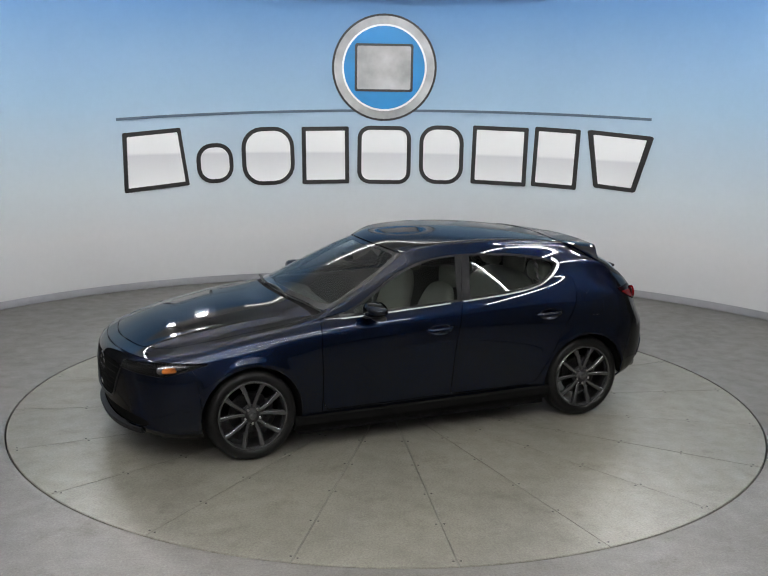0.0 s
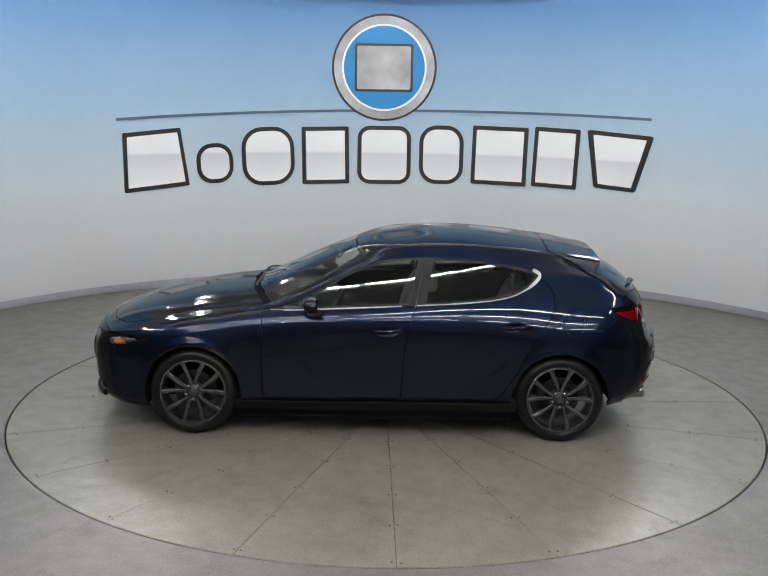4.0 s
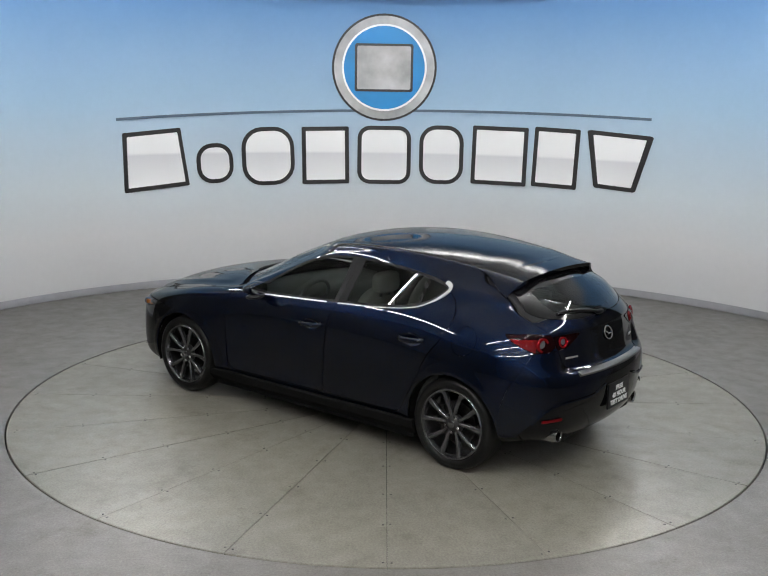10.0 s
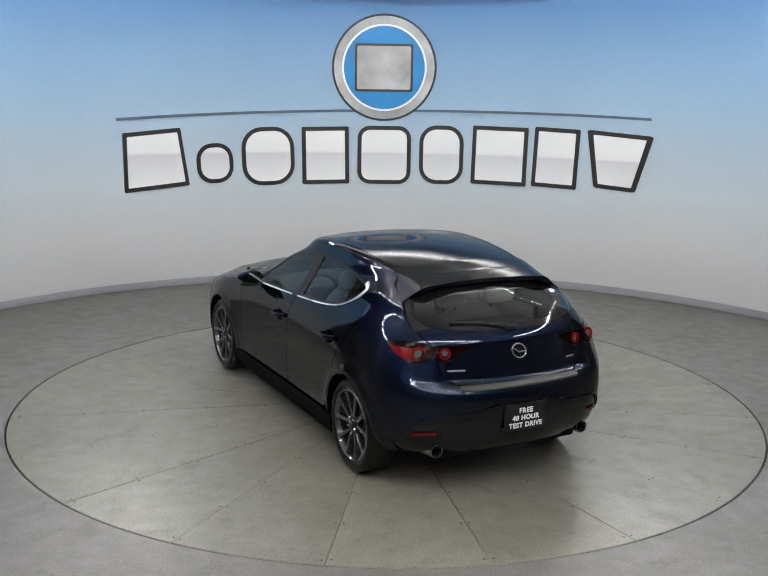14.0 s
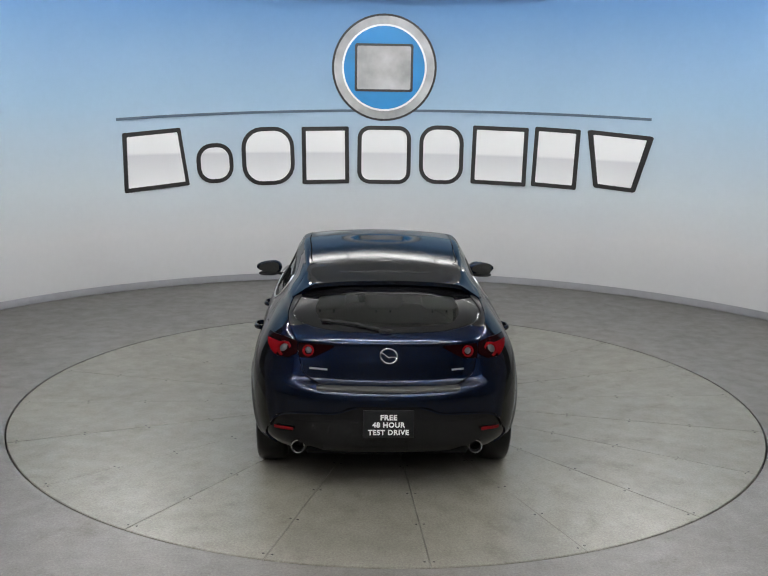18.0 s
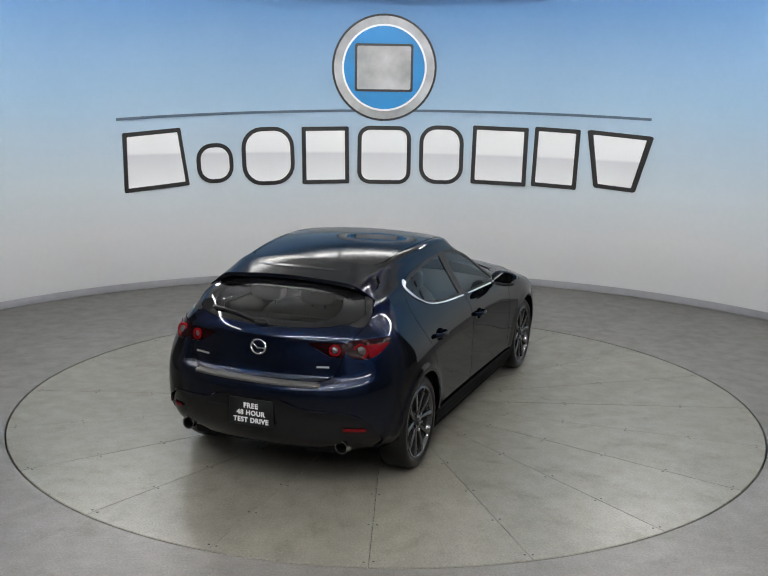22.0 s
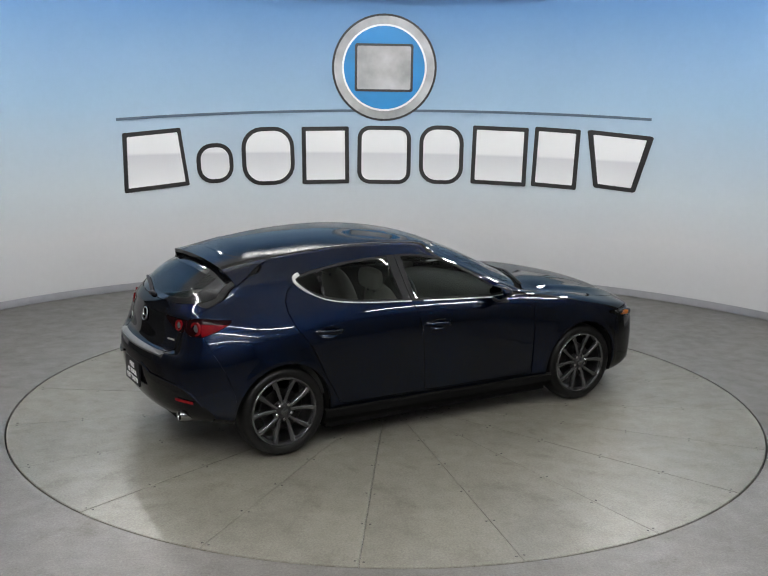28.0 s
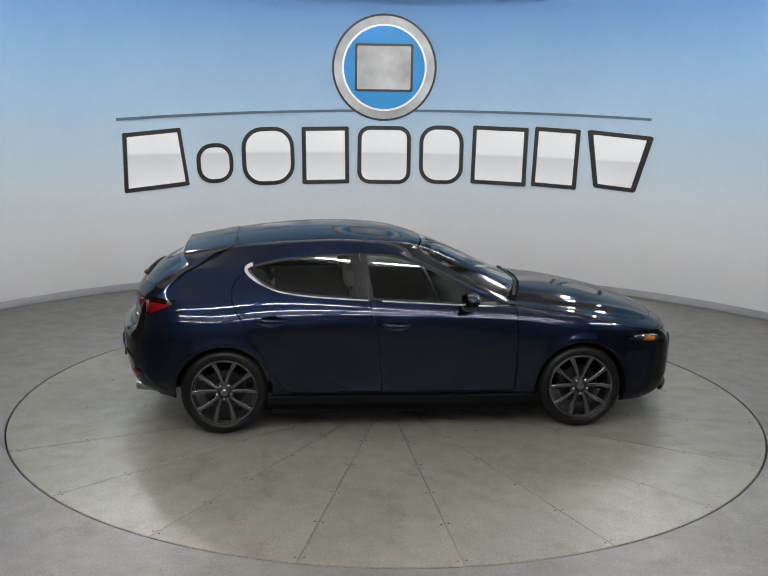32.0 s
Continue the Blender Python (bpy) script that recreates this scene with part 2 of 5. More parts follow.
def polygon_distance(P, X):
    """Signed distance of the points X from the closed line P; positive inside."""
    P, X = np.asarray(P, float), np.asarray(X, float)
    d = np.full(len(X), 1e9)
    inside = np.zeros(len(X), bool)
    for a, b in zip(P, np.roll(P, -1, 0)):
        e, w = b - a, X - a
        s = np.clip((w @ e) / (e @ e + 1e-12), 0, 1)
        d = np.minimum(d, np.hypot(*(w - s[:, None] * e).T))
        c = (a[1] > X[:, 1]) != (b[1] > X[:, 1])
        with np.errstate(divide="ignore", invalid="ignore"):
            inside ^= c & (X[:, 0] < (b[0] - a[0]) * (X[:, 1] - a[1]) / (b[1] - a[1] + 1e-15) + a[0])
    return np.where(inside, d, -d)


def clip(V, F, g):
    """The part of a surface on which g is positive, cut exactly at g = 0."""
    V, g = np.asarray(V), np.asarray(g)
    ok = g > 0
    keep, mixed = [], []
    for f in F:
        k = sum(ok[i] for i in f)
        if k == len(f):
            keep.append(f)
        elif k:
            mixed.append(f)
    extra, cut = [], {}
    for f in mixed:
        poly = []
        for a, b in zip(f, f[1:] + f[:1]):
            if ok[a]:
                poly.append(a)
            if ok[a] != ok[b]:
                key = (min(a, b), max(a, b))
                if key not in cut:
                    s = g[key[0]] / (g[key[0]] - g[key[1]])
                    cut[key] = len(V) + len(extra)
                    extra.append(V[key[0]] + s * (V[key[1]] - V[key[0]]))
                poly.append(cut[key])
        if len(poly) > 2:
            keep.append(tuple(poly))
    VV = np.vstack([V, np.array(extra)]) if extra else V
    used = sorted({i for f in keep for i in f})
    remap = {o: n for n, o in enumerate(used)}
    return VV[used] if used else VV[:0], [tuple(remap[i] for i in f) for f in keep]


def take(V, F, g, gap=0.005):
    """Split a surface along g = 0, with a gap between: inside, outside."""
    return clip(V, F, g - gap / 2), clip(V, F, -g - gap / 2)


def mirror(V, F):
    V = np.array(V) * np.array((1, -1, 1))
    return V, [tuple(f[::-1]) for f in F]


def both(V, F):
    """A half surface and its mirror image, joined at the middle."""
    V = np.array(V)
    W, G = mirror(V, F)
    n = len(V)
    re = [i if abs(V[i][1]) < 1e-4 else n + i for i in range(n)]
    V2, F2 = np.vstack([V, W]), list(F) + [tuple(re[i] for i in f) for f in G]
    return V2, F2


def normals(V, F):
    V = np.asarray(V)
    N = np.zeros_like(V)
    for f in F:
        a, b, c = V[f[0]], V[f[1]], V[f[2]]
        n = np.cross(b - a, c - a)
        if len(f) > 3:
            n = n + np.cross(c - a, V[f[3]] - a)
        for i in f:
            N[i] += n
    return N / (np.linalg.norm(N, axis=1, keepdims=True) + 1e-12)


def panel(name, V, F, mat, parent, label="", depth=0.012, lift=0.0):
    """A sheet panel with its edges turned in by depth."""
    V = np.asarray(V, float)
    N = normals(V, F)
    V = V + N * lift
    count = {}
    for f in F:
        for a, b in zip(f, f[1:] + f[:1]):
            count[(a, b)] = count.get((a, b), 0) + 1
    rim = [(a, b) for (a, b) in count if (b, a) not in count]
    W, G = list(V), list(F)
    idx = {}
    for a, b in rim:
        for i in (a, b):
            if i not in idx:
                idx[i] = len(W)
                W.append(V[i])
                W.append(V[i] - N[i] * depth)
        G.append((idx[b], idx[a], idx[a] + 1, idx[b] + 1))
    ob = obj(name, np.array(W) + np.array(CAR_OFF), G, mat, parent, label)
    return ob


def carobj(name, V, F, mat, parent, label="", sharp=35):
    return obj(name, np.array([tuple(v) for v in V], float) + np.array(CAR_OFF), F, mat, parent, label, True, sharp)


def carpart(name, bm, mat, parent, label="", sharp=35):
    bmesh.ops.translate(bm, verts=bm.verts, vec=CAR_OFF)
    return part(name, bm, mat, parent, label, sharp)


# ---- the car's skin: nested rings from the sill to the roof, each from nose to tail ----
def ring(*p):
    return np.array(p, float).reshape(-1, 3)


RINGS = [
    ring(2.10, 0, .185, 2.08, .38, .185, 1.98, .64, .185, 1.80, .76, .185, 1.36, .80, .185, .85, .80, .185, .2, .80, .187,
         -.45, .80, .19, -1.0, .80, .20, -1.45, .80, .22, -1.74, .77, .27, -1.95, .64, .29, -2.05, .36, .29, -2.08, 0, .29),
    ring(2.235, 0, .25, 2.20, .38, .25, 2.08, .66, .25, 1.84, .815, .25, 1.36, .855, .27, .85, .845, .27, .2, .84, .275,
         -.45, .84, .28, -1.0, .85, .29, -1.45, .865, .31, -1.78, .825, .335, -2.00, .66, .345, -2.10, .36, .35, -2.13, 0, .35),
    ring(2.255, 0, .38, 2.215, .38, .38, 2.095, .67, .38, 1.84, .835, .38, 1.36, .882, .42, .85, .865, .42, .2, .857, .42,
         -.45, .86, .42, -1.0, .872, .43, -1.45, .895, .45, -1.80, .848, .45, -2.025, .68, .45, -2.135, .36, .45, -2.165, 0, .45),
    ring(2.27, 0, .52, 2.23, .38, .52, 2.10, .67, .52, 1.83, .84, .53, 1.36, .892, .58, .85, .87, .57, .2, .862, .57,
         -.45, .866, .58, -1.0, .88, .59, -1.45, .903, .60, -1.80, .856, .59, -2.03, .69, .58, -2.150, .36, .58, -2.185, 0, .58),
    ring(2.265, 0, .63, 2.22, .38, .63, 2.085, .67, .64, 1.81, .83, .66, 1.36, .888, .71, .85, .872, .70, .2, .868, .71,
         -.45, .874, .72, -1.0, .886, .73, -1.45, .900, .74, -1.79, .852, .74, -2.02, .69, .71, -2.145, .36, .70, -2.18, 0, .70),
    ring(2.225, 0, .715, 2.18, .38, .715, 2.035, .66, .73, 1.77, .805, .76, 1.36, .862, .81, .85, .862, .81, .2, .868, .82,
         -.45, .876, .83, -1.0, .880, .84, -1.45, .876, .86, -1.77, .825, .87, -1.985, .675, .79, -2.105, .36, .755, -2.14, 0, .75),
    ring(2.13, 0, .775, 2.08, .36, .774, 1.93, .62, .780, 1.69, .755, .81, 1.33, .822, .868, .85, .842, .885, .2, .848, .91,
         -.45, .852, .93, -1.0, .842, .955, -1.45, .818, .98, -1.74, .775, .985, -1.945, .66, .92, -2.07, .36, .895, -2.105, 0, .89),
    ring(1.85, 0, .892, 1.80, .33, .888, 1.68, .55, .876, 1.52, .665, .875, 1.24, .745, .907, .80, .80, .94, .2, .806, .972,
         -.45, .808, 1.01, -1.0, .780, 1.06, -1.40, .735, 1.10, -1.69, .70, 1.08, -1.90, .635, 1.02, -2.03, .35, 1.00, -2.06, 0, 1.00),
    ring(1.35, 0, 1.004, 1.30, .32, .998, 1.22, .50, .980, 1.10, .60, .958, .96, .69, .948, .735, .758, .972, .2, .775, 1.01,
         -.45, .772, 1.055, -1.0, .735, 1.115, -1.36, .69, 1.165, -1.63, .665, 1.14, -1.85, .60, 1.08, -1.98, .33, 1.068, -2.005, 0, 1.068),
    ring(.96, 0, 1.045, .93, .32, 1.040, .875, .50, 1.025, .83, .60, 1.008, .785, .675, .988, .70, .735, 1.003, .17, .745, 1.085,
         -.45, .735, 1.135, -.98, .695, 1.19, -1.32, .658, 1.225, -1.57, .640, 1.20, -1.76, .595, 1.165, -1.87, .32, 1.165, -1.895, 0, 1.165),
    ring(.58, 0, 1.225, .555, .30, 1.218, .51, .46, 1.198, .47, .55, 1.172, .435, .615, 1.150, .375, .672, 1.145, .08, .687, 1.205,
         -.45, .680, 1.245, -.95, .645, 1.265, -1.27, .615, 1.272, -1.50, .600, 1.245, -1.66, .555, 1.225, -1.75, .30, 1.235, -1.77, 0, 1.235),
    ring(.22, 0, 1.368, .2, .28, 1.3615, .165, .43, 1.3406, .135, .51, 1.3184, .11, .56, 1.3042, .05, .605, 1.306, -.11, .622, 1.345,
         -.5, .617, 1.372, -.92, .590, 1.362, -1.22, .564, 1.338, -1.41, .545, 1.308, -1.53, .505, 1.282, -1.62, .28, 1.302, -1.635, 0, 1.302),
    ring(.02, 0, 1.42, 0, .26, 1.4207, -.03, .39, 1.415, -.06, .46, 1.4092, -.09, .505, 1.4035, -.15, .538, 1.410, -.3, .552, 1.424,
         -.6, .548, 1.428, -.92, .527, 1.416, -1.18, .502, 1.390, -1.34, .475, 1.362, -1.44, .41, 1.3368, -1.5, .24, 1.338, -1.515, 0, 1.338),
    ring(-.24, 0, 1.455, -.26, .17, 1.458, -.29, .25, 1.453, -.33, .29, 1.451, -.37, .315, 1.451, -.42, .33, 1.453, -.52, .335, 1.456,
         -.7, .33, 1.455, -.92, .315, 1.4423, -1.12, .3, 1.4199, -1.27, .28, 1.3973, -1.37, .25, 1.3839, -1.45, .14, 1.3759, -1.47, 0, 1.3751),
    ring(-.44, 0, 1.463, -.45, 0, 1.463, -.47, 0, 1.463, -.49, 0, 1.4635, -.52, 0, 1.464, -.56, 0, 1.464, -.64, 0, 1.463, -.76, 0, 1.459, -.9, 0, 1.4491, -1.02, 0, 1.4354, -1.12, 0, 1.4216, -1.2, 0, 1.4115, -1.27, 0, 1.4028, -1.32, 0, 1.3969),
]
N_U, N_V = 13, 9


ROOF = [(.30, 1.336), (.22, 1.369), (.12, 1.399), (.02, 1.423), (-.10, 1.441), (-.24, 1.4535), (-.40, 1.4605), (-.56, 1.462), (-.72, 1.4575), (-.88, 1.446),
        (-1.04, 1.4305), (-1.20, 1.4115), (-1.36, 1.389), (-1.52, 1.365)]


def roof_line(X):
    """Height of the roof's middle line, a smooth polynomial through ROOF."""
    P = np.array(ROOF)
    c = np.polynomial.polynomial.polyfit(P[:, 0] + 0.6, P[:, 1], 6)
    return np.polynomial.polynomial.polyval(np.clip(X, -1.55, 0.32) + 0.6, c)


def skin():
    """Fine half surface: points, quads, and each point's place along (u) and up (v) the rings."""
    A = np.array(RINGS)
    flip = np.array((1, -1, 1))

    def spline(Q, n):
        out = []
        t = np.linspace(0, 1, n, endpoint=False).reshape((-1,) + (1,) * (Q.ndim - 1))
        for i in range(1, len(Q) - 2):
            a, b, c, d = Q[i - 1], Q[i], Q[i + 1], Q[i + 2]
            out.append(0.5 * (2 * b + (c - a) * t + (2 * a - 5 * b + 4 * c - d) * t ** 2 + (3 * b - a - 3 * c + d) * t ** 3))
        return np.concatenate(out + [Q[-2][None]])

    B = np.swapaxes(A, 0, 1)
    B = np.concatenate([B[1:2] * flip, B, B[-2:-1] * flip])
    B = np.swapaxes(spline(B, N_U), 0, 1)
    C = np.concatenate([2 * B[:1] - B[1:2], B, B[-2:-1] * flip])
    G = spline(C, N_V)
    for _ in range(14):
        E = np.concatenate([G[:, 1:2] * flip, G, G[:, -2:-1] * flip], 1)
        H = E[:, 1:-1] * 0.5 + (E[:, :-2] + E[:, 2:]) * 0.25
        E = np.concatenate([H[:1], H, H[-2:-1] * flip], 0)
        K = E[1:-1] * 0.5 + (E[:-2] + E[2:]) * 0.25
        K[0] = H[0]
        G = K
    G[:, 0, 1] = G[:, -1, 1] = 0
    G[-1, :, 1] = 0
    # the roof: one long gentle arc from the windscreen to the tail, nearly flat across
    X, Y, Z = G[..., 0].copy(), G[..., 1].copy(), G[..., 2].copy()
    level = np.linspace(0, len(RINGS) - 1, G.shape[0])[:, None] * np.ones_like(X)
    w = np.clip((level - 11.15) / 0.75, 0, 1)
    w = w * w * (3 - 2 * w)
    G[..., 2] = Z + w * (roof_line(X) - 0.030 * (Y / 0.53) ** 2 - Z)
    # lips round the wheel openings, and a soft step along the roof
    X, Y, Z = G[..., 0], G[..., 1], G[..., 2]
    for x0 in (1.3625, -1.3625):
        d = np.hypot(X - x0, Z - 0.325)
        G[..., 1] = G[..., 1] + np.where((Y > 0.5) & (Z < 0.8), 0.011 * np.exp(-((d - 0.377) / 0.035) ** 2), 0)
    line = np.where(X > 1.5, 0.585 - 0.20 * (X - 1.5), 0.625 - 0.07 * (X - 0.95))
    ridge = np.clip((X - 1.0) / 0.15, 0, 1) * np.clip((2.08 - X) / 0.15, 0, 1) * (Z > 0.72)
    G[..., 2] = G[..., 2] + ridge * 0.009 * np.exp(-((Y - line) / 0.045) ** 2)
    # hollow of the tailgate under its shoulder, and a bumper shelf below it
    rear = np.clip((-1.80 - X) / 0.10, 0, 1) * np.clip((0.60 - Y) / 0.10, 0, 1)
    h = np.clip((Z - 0.745) / 0.255, 0, 1)
    G[..., 0] = X + rear * 0.040 * np.where((h > 0) & (h < 1), (1 - h) ** 0.5 * np.clip(h / 0.10, 0, 1), 0)
    nv, nu = G.shape[:2]
    F = []
    for j in range(nv - 1):
        for i in range(nu - 1):
            F.append((j * nu + i, j * nu + i + 1, (j + 1) * nu + i + 1, (j + 1) * nu + i))
    return G.reshape(-1, 3), F


SKIN_V, SKIN_F = skin()


def side_region(P, n=6, ymin=0.3):
    L = smooth_line(P, n, closed=True) if n > 1 else np.array(P)

    def g(V):
        V = np.asarray(V)
        return np.minimum(polygon_distance(L, V[:, [0, 2]]), V[:, 1] - ymin)
    return g


def plan_region(P, n=6, zmin=0.6):
    L = smooth_line(P, n, closed=True) if n > 1 else np.array(P)

    def g(V):
        V = np.asarray(V)
        return np.minimum(polygon_distance(L, V[:, [0, 1]]), V[:, 2] - zmin)
    return g


def rear_region(P, n=6, xmax=-1.3):
    L = smooth_line(P, n, closed=True) if n > 1 else np.array(P)

    def g(V):
        V = np.asarray(V)
        return np.minimum(polygon_distance(L, V[:, [1, 2]]), xmax - V[:, 0])
    return g


def front_region(P, n=6, xmin=1.2):
    L = smooth_line(P, n, closed=True) if n > 1 else np.array(P)

    def g(V):
        V = np.asarray(V)
        return np.minimum(polygon_distance(L, V[:, [1, 2]]), V[:, 0] - xmin)
    return g


def surface_y(x, z):
    """Half width of the skin at a place of the side view."""
    V = SKIN_V
    w = np.exp(-((V[:, 0] - x) ** 2 + (V[:, 2] - z) ** 2) / 0.0004) * (V[:, 1] > 0.35)
    return float((w * V[:, 1]).sum() / (w.sum() + 1e-12))


def surface_x(y, z, rear=True):
    V = SKIN_V
    w = np.exp(-((V[:, 1] - abs(y)) ** 2 + (V[:, 2] - z) ** 2) / 0.0004) * ((V[:, 0] < -1.45) if rear else (V[:, 0] > 1.2))
    return float((w * V[:, 0]).sum() / (w.sum() + 1e-12))

# ---- the room ----
def grid_arc(r0, a0, a1, heights, n, cx, cy):
    V, F = [], []
    k = len(heights)
    for i in range(n + 1):
        a = radians(a0 + (a1 - a0) * i / n)
        for r, z in heights:
            V.append((cx + (r0 + r) * math.sin(a), cy + (r0 + r) * math.cos(a), z))
    for i in range(n):
        for j in range(k):
            F.append((i * k + j, i * k + (j + 1) % k, (i + 1) * k + (j + 1) % k, (i + 1) * k + j))
    F.append(tuple(range(k)))
    F.append(tuple(n * k + j for j in range(k))[::-1])
    return V, F


ROOM_X, ROOM_BACK, ROOM_FAR, ROOM_H = 8.0, -11.5, 7.5, 5.0
WALL_H, WALL_ARC = 4.99, 66.0


def room():
    # floor with a round opening for the turning plate
    V, F = [], []
    n = 160
    radii = [DISC_R + 0.010, 3.4, 4.2, 5.2, 6.4]
    for r in radii:
        for i in range(n):
            a = 2 * math.pi * i / n
            V.append((r * math.cos(a), r * math.sin(a), 0.0))
    for i in range(n):
        a = 2 * math.pi * i / n
        c, s = math.cos(a), math.sin(a)
        k = min(ROOM_X / abs(c) if abs(c) > 1e-6 else 1e9, (ROOM_FAR if s > 0 else -ROOM_BACK) / abs(s) if abs(s) > 1e-6 else 1e9)
        V.append((k * c, k * s, 0.0))
    for i in range(n):
        V.append(((DISC_R + 0.010) * math.cos(2 * math.pi * i / n), (DISC_R + 0.010) * math.sin(2 * math.pi * i / n), -0.2))
    m = len(radii) + 1
    for j in range(m - 1):
        for i in range(n):
            q = (i + 1) % n
            F.append((j * n + i, (j + 1) * n + i, (j + 1) * n + q, j * n + q))
    for i in range(n):
        q = (i + 1) % n
        F.append((m * n + i, i, q, m * n + q))
    tagged(obj("floor", V, F, FLOOR_MAT, smooth=False), "polished grey concrete showroom floor", "floor", kind="structure")
    bm = bmesh.new()
    bmesh.ops.create_circle(bm, cap_ends=True, radius=DISC_R + 0.1, segments=64)
    bmesh.ops.translate(bm, verts=bm.verts, vec=(0, 0, -0.2))
    tagged(part("pit_floor", bm, SEAM, None), "dark pit floor under the turning plate", "floor", kind="structure")
    V, F = grid_arc(WALL_R, -WALL_ARC, WALL_ARC, [(0, 0), (0, WALL_H), (0.15, WALL_H), (0.15, 0)], 180, *WALL_C)
    w = tagged(obj("wall_north", V, F, BACKDROP, sharp=40), "curved wall printed from grey to sky blue", "wall", kind="structure")
    V, F = grid_arc(WALL_R, -WALL_ARC, WALL_ARC, [(-0.004, 0), (-0.014, 0.004), (-0.014, 0.083), (-0.010, 0.090), (-0.004, 0.090)], 180, *WALL_C)
    tagged(obj("baseboard", V, F, SKIRTING, sharp=40), "grey skirting along the foot of the curved wall", "baseboard", kind="structure")
    for name, c, s in (("wall_west", (-ROOM_X - 0.1, (ROOM_FAR + ROOM_BACK) / 2, ROOM_H / 2), (0.2, ROOM_FAR - ROOM_BACK, ROOM_H)),
                       ("wall_east", (ROOM_X + 0.1, (ROOM_FAR + ROOM_BACK) / 2, ROOM_H / 2), (0.2, ROOM_FAR - ROOM_BACK, ROOM_H)),
                       ("wall_south", (0, ROOM_BACK - 0.1, ROOM_H / 2), (2 * ROOM_X, 0.2, ROOM_H)),
                       ("wall_behind", (0, ROOM_FAR + 0.1, ROOM_H / 2), (2 * ROOM_X, 0.2, ROOM_H))):
        tagged(part(name, box(bmesh.new(), c, s), WALL_PLAIN, None), "plain grey wall of the hall", "wall", kind="structure")
    tagged(part("ceiling", box(bmesh.new(), (0, (ROOM_FAR + ROOM_BACK) / 2, ROOM_H + 0.1), (2 * ROOM_X + 0.4, ROOM_FAR - ROOM_BACK + 0.4, 0.2)),
                CEILING, None), "plain grey ceiling over the hall", "ceiling", kind="structure")


def tube_light(up, z, length=1.5):
    # kind 1 is an unseen fill light, added to brighten floor and car off the ceiling
    e = tagged(new("tube_light"), "unseen strip light added to brighten the hall off the ceiling" if up == 1 else "white strip light with a bright tube hung under the ceiling", "ceiling light", "strip lights")
    part("housing", box(bmesh.new(), (0, 0, 0.05), (length + 0.06, 0.12, 0.06), 0.008), FIXTURE, e)
    # unseen shield and end pieces, added to block this tube's light from the wall
    if up == 2:
        part("shield", box(bmesh.new(), (0, 0.040, -0.07), (length + 0.05, 0.006, 0.20)), FIXTURE, e, "white shield added to keep tube light off the wall")
        for k in (-1, 1):
            part("end_plate", box(bmesh.new(), (k * (length / 2 + 0.018), -0.03, -0.07), (0.006, 0.134, 0.20)), FIXTURE, e)
    r = (0.013, 0.03, 0.022)[up]
    V, F = lathe([(0.001, -length / 2), (r, -length / 2), (r, length / 2), (0.001, length / 2)], 12)
    V = [(y, x, z + (0.12 if up == 1 else 0)) for x, y, z in V]
    obj("tube", V, [f[::-1] for f in F], (BARE_GLOW, FILL_GLOW, WASH_GLOW)[up], e)
    for k in (-1, 1):
        part("hanger", box(bmesh.new(), (k * length * 0.4, 0, 0.08 + (ROOM_H - z - 0.08) / 2), (0.012, 0.012, ROOM_H - z - 0.08)), FIXTURE, e)
    return e


def spot_light(x, y, size):
    e = tagged(new("spot_light"), "black can spotlight with a bright lens under the ceiling", "spotlight", "spotlights")
    e.matrix_basis = pose(x, y, LIGHT_Z)
    aim = look((0, 0, 0), (-x, -y, 0.8 - LIGHT_Z))
    V, F = lathe([(0.001, 0.20), (0.06, 0.20), (0.075, 0.17), (0.087, -0.10), (0.083, -0.10), (0.070, 0.03), (0.001, 0.03)], 24, "z")
    obj("can", [aim @ Vector(v) for v in V], F, BLACK_TRIM, e, sharp=40)
    V, F = lathe([(0.001, 0.006), (0.068 * size, 0.010), (0.068 * size, 0.026), (0.001, 0.026)], 24, "z")
    obj("lens", [aim @ Vector(v) for v in V], F, SPOT_GLOW, e, sharp=40)
    h = aim @ Vector((0, 0, 0.17))
    part("stem", box(bmesh.new(), (h.x, h.y, (h.z + ROOM_H - LIGHT_Z) / 2), (0.03, 0.03, ROOM_H - LIGHT_Z - h.z)), BLACK_TRIM, e)
    return e


LIGHT_Z = 3.78
# rows of strip lights: y, count, kind (0 bare; 1 added upward fill; 2 with an added shield towards the wall), height,
# pitch, shift
TUBE_ROWS = [(-4.1, 5, 0, 4.3, 1.62, 0.0), (-5.9, 5, 0, 4.3, 1.62, 0.0), (-8.0, 5, 1, 4.05, 1.85, 0.0), (0.6, 5, 1, 4.05, 1.85, 0.0), (4.15, 3, 2, 3.84, 1.56, 0.1)]
SPOTS = [(-3.7, 3.5, 1.0), (-3.1, 3.9, 1.0), (3.7, 3.5, 1.0), (3.1, 3.9, 1.0), (-2.0, -7.5, 0.45)]
# strip lights along both sides of the plate: x, first y, count, height, pitch
SIDE_ROWS = [(-4.4, -2.1, 3, 4.3, 1.62), (4.4, -2.1, 3, 4.3, 1.62)]


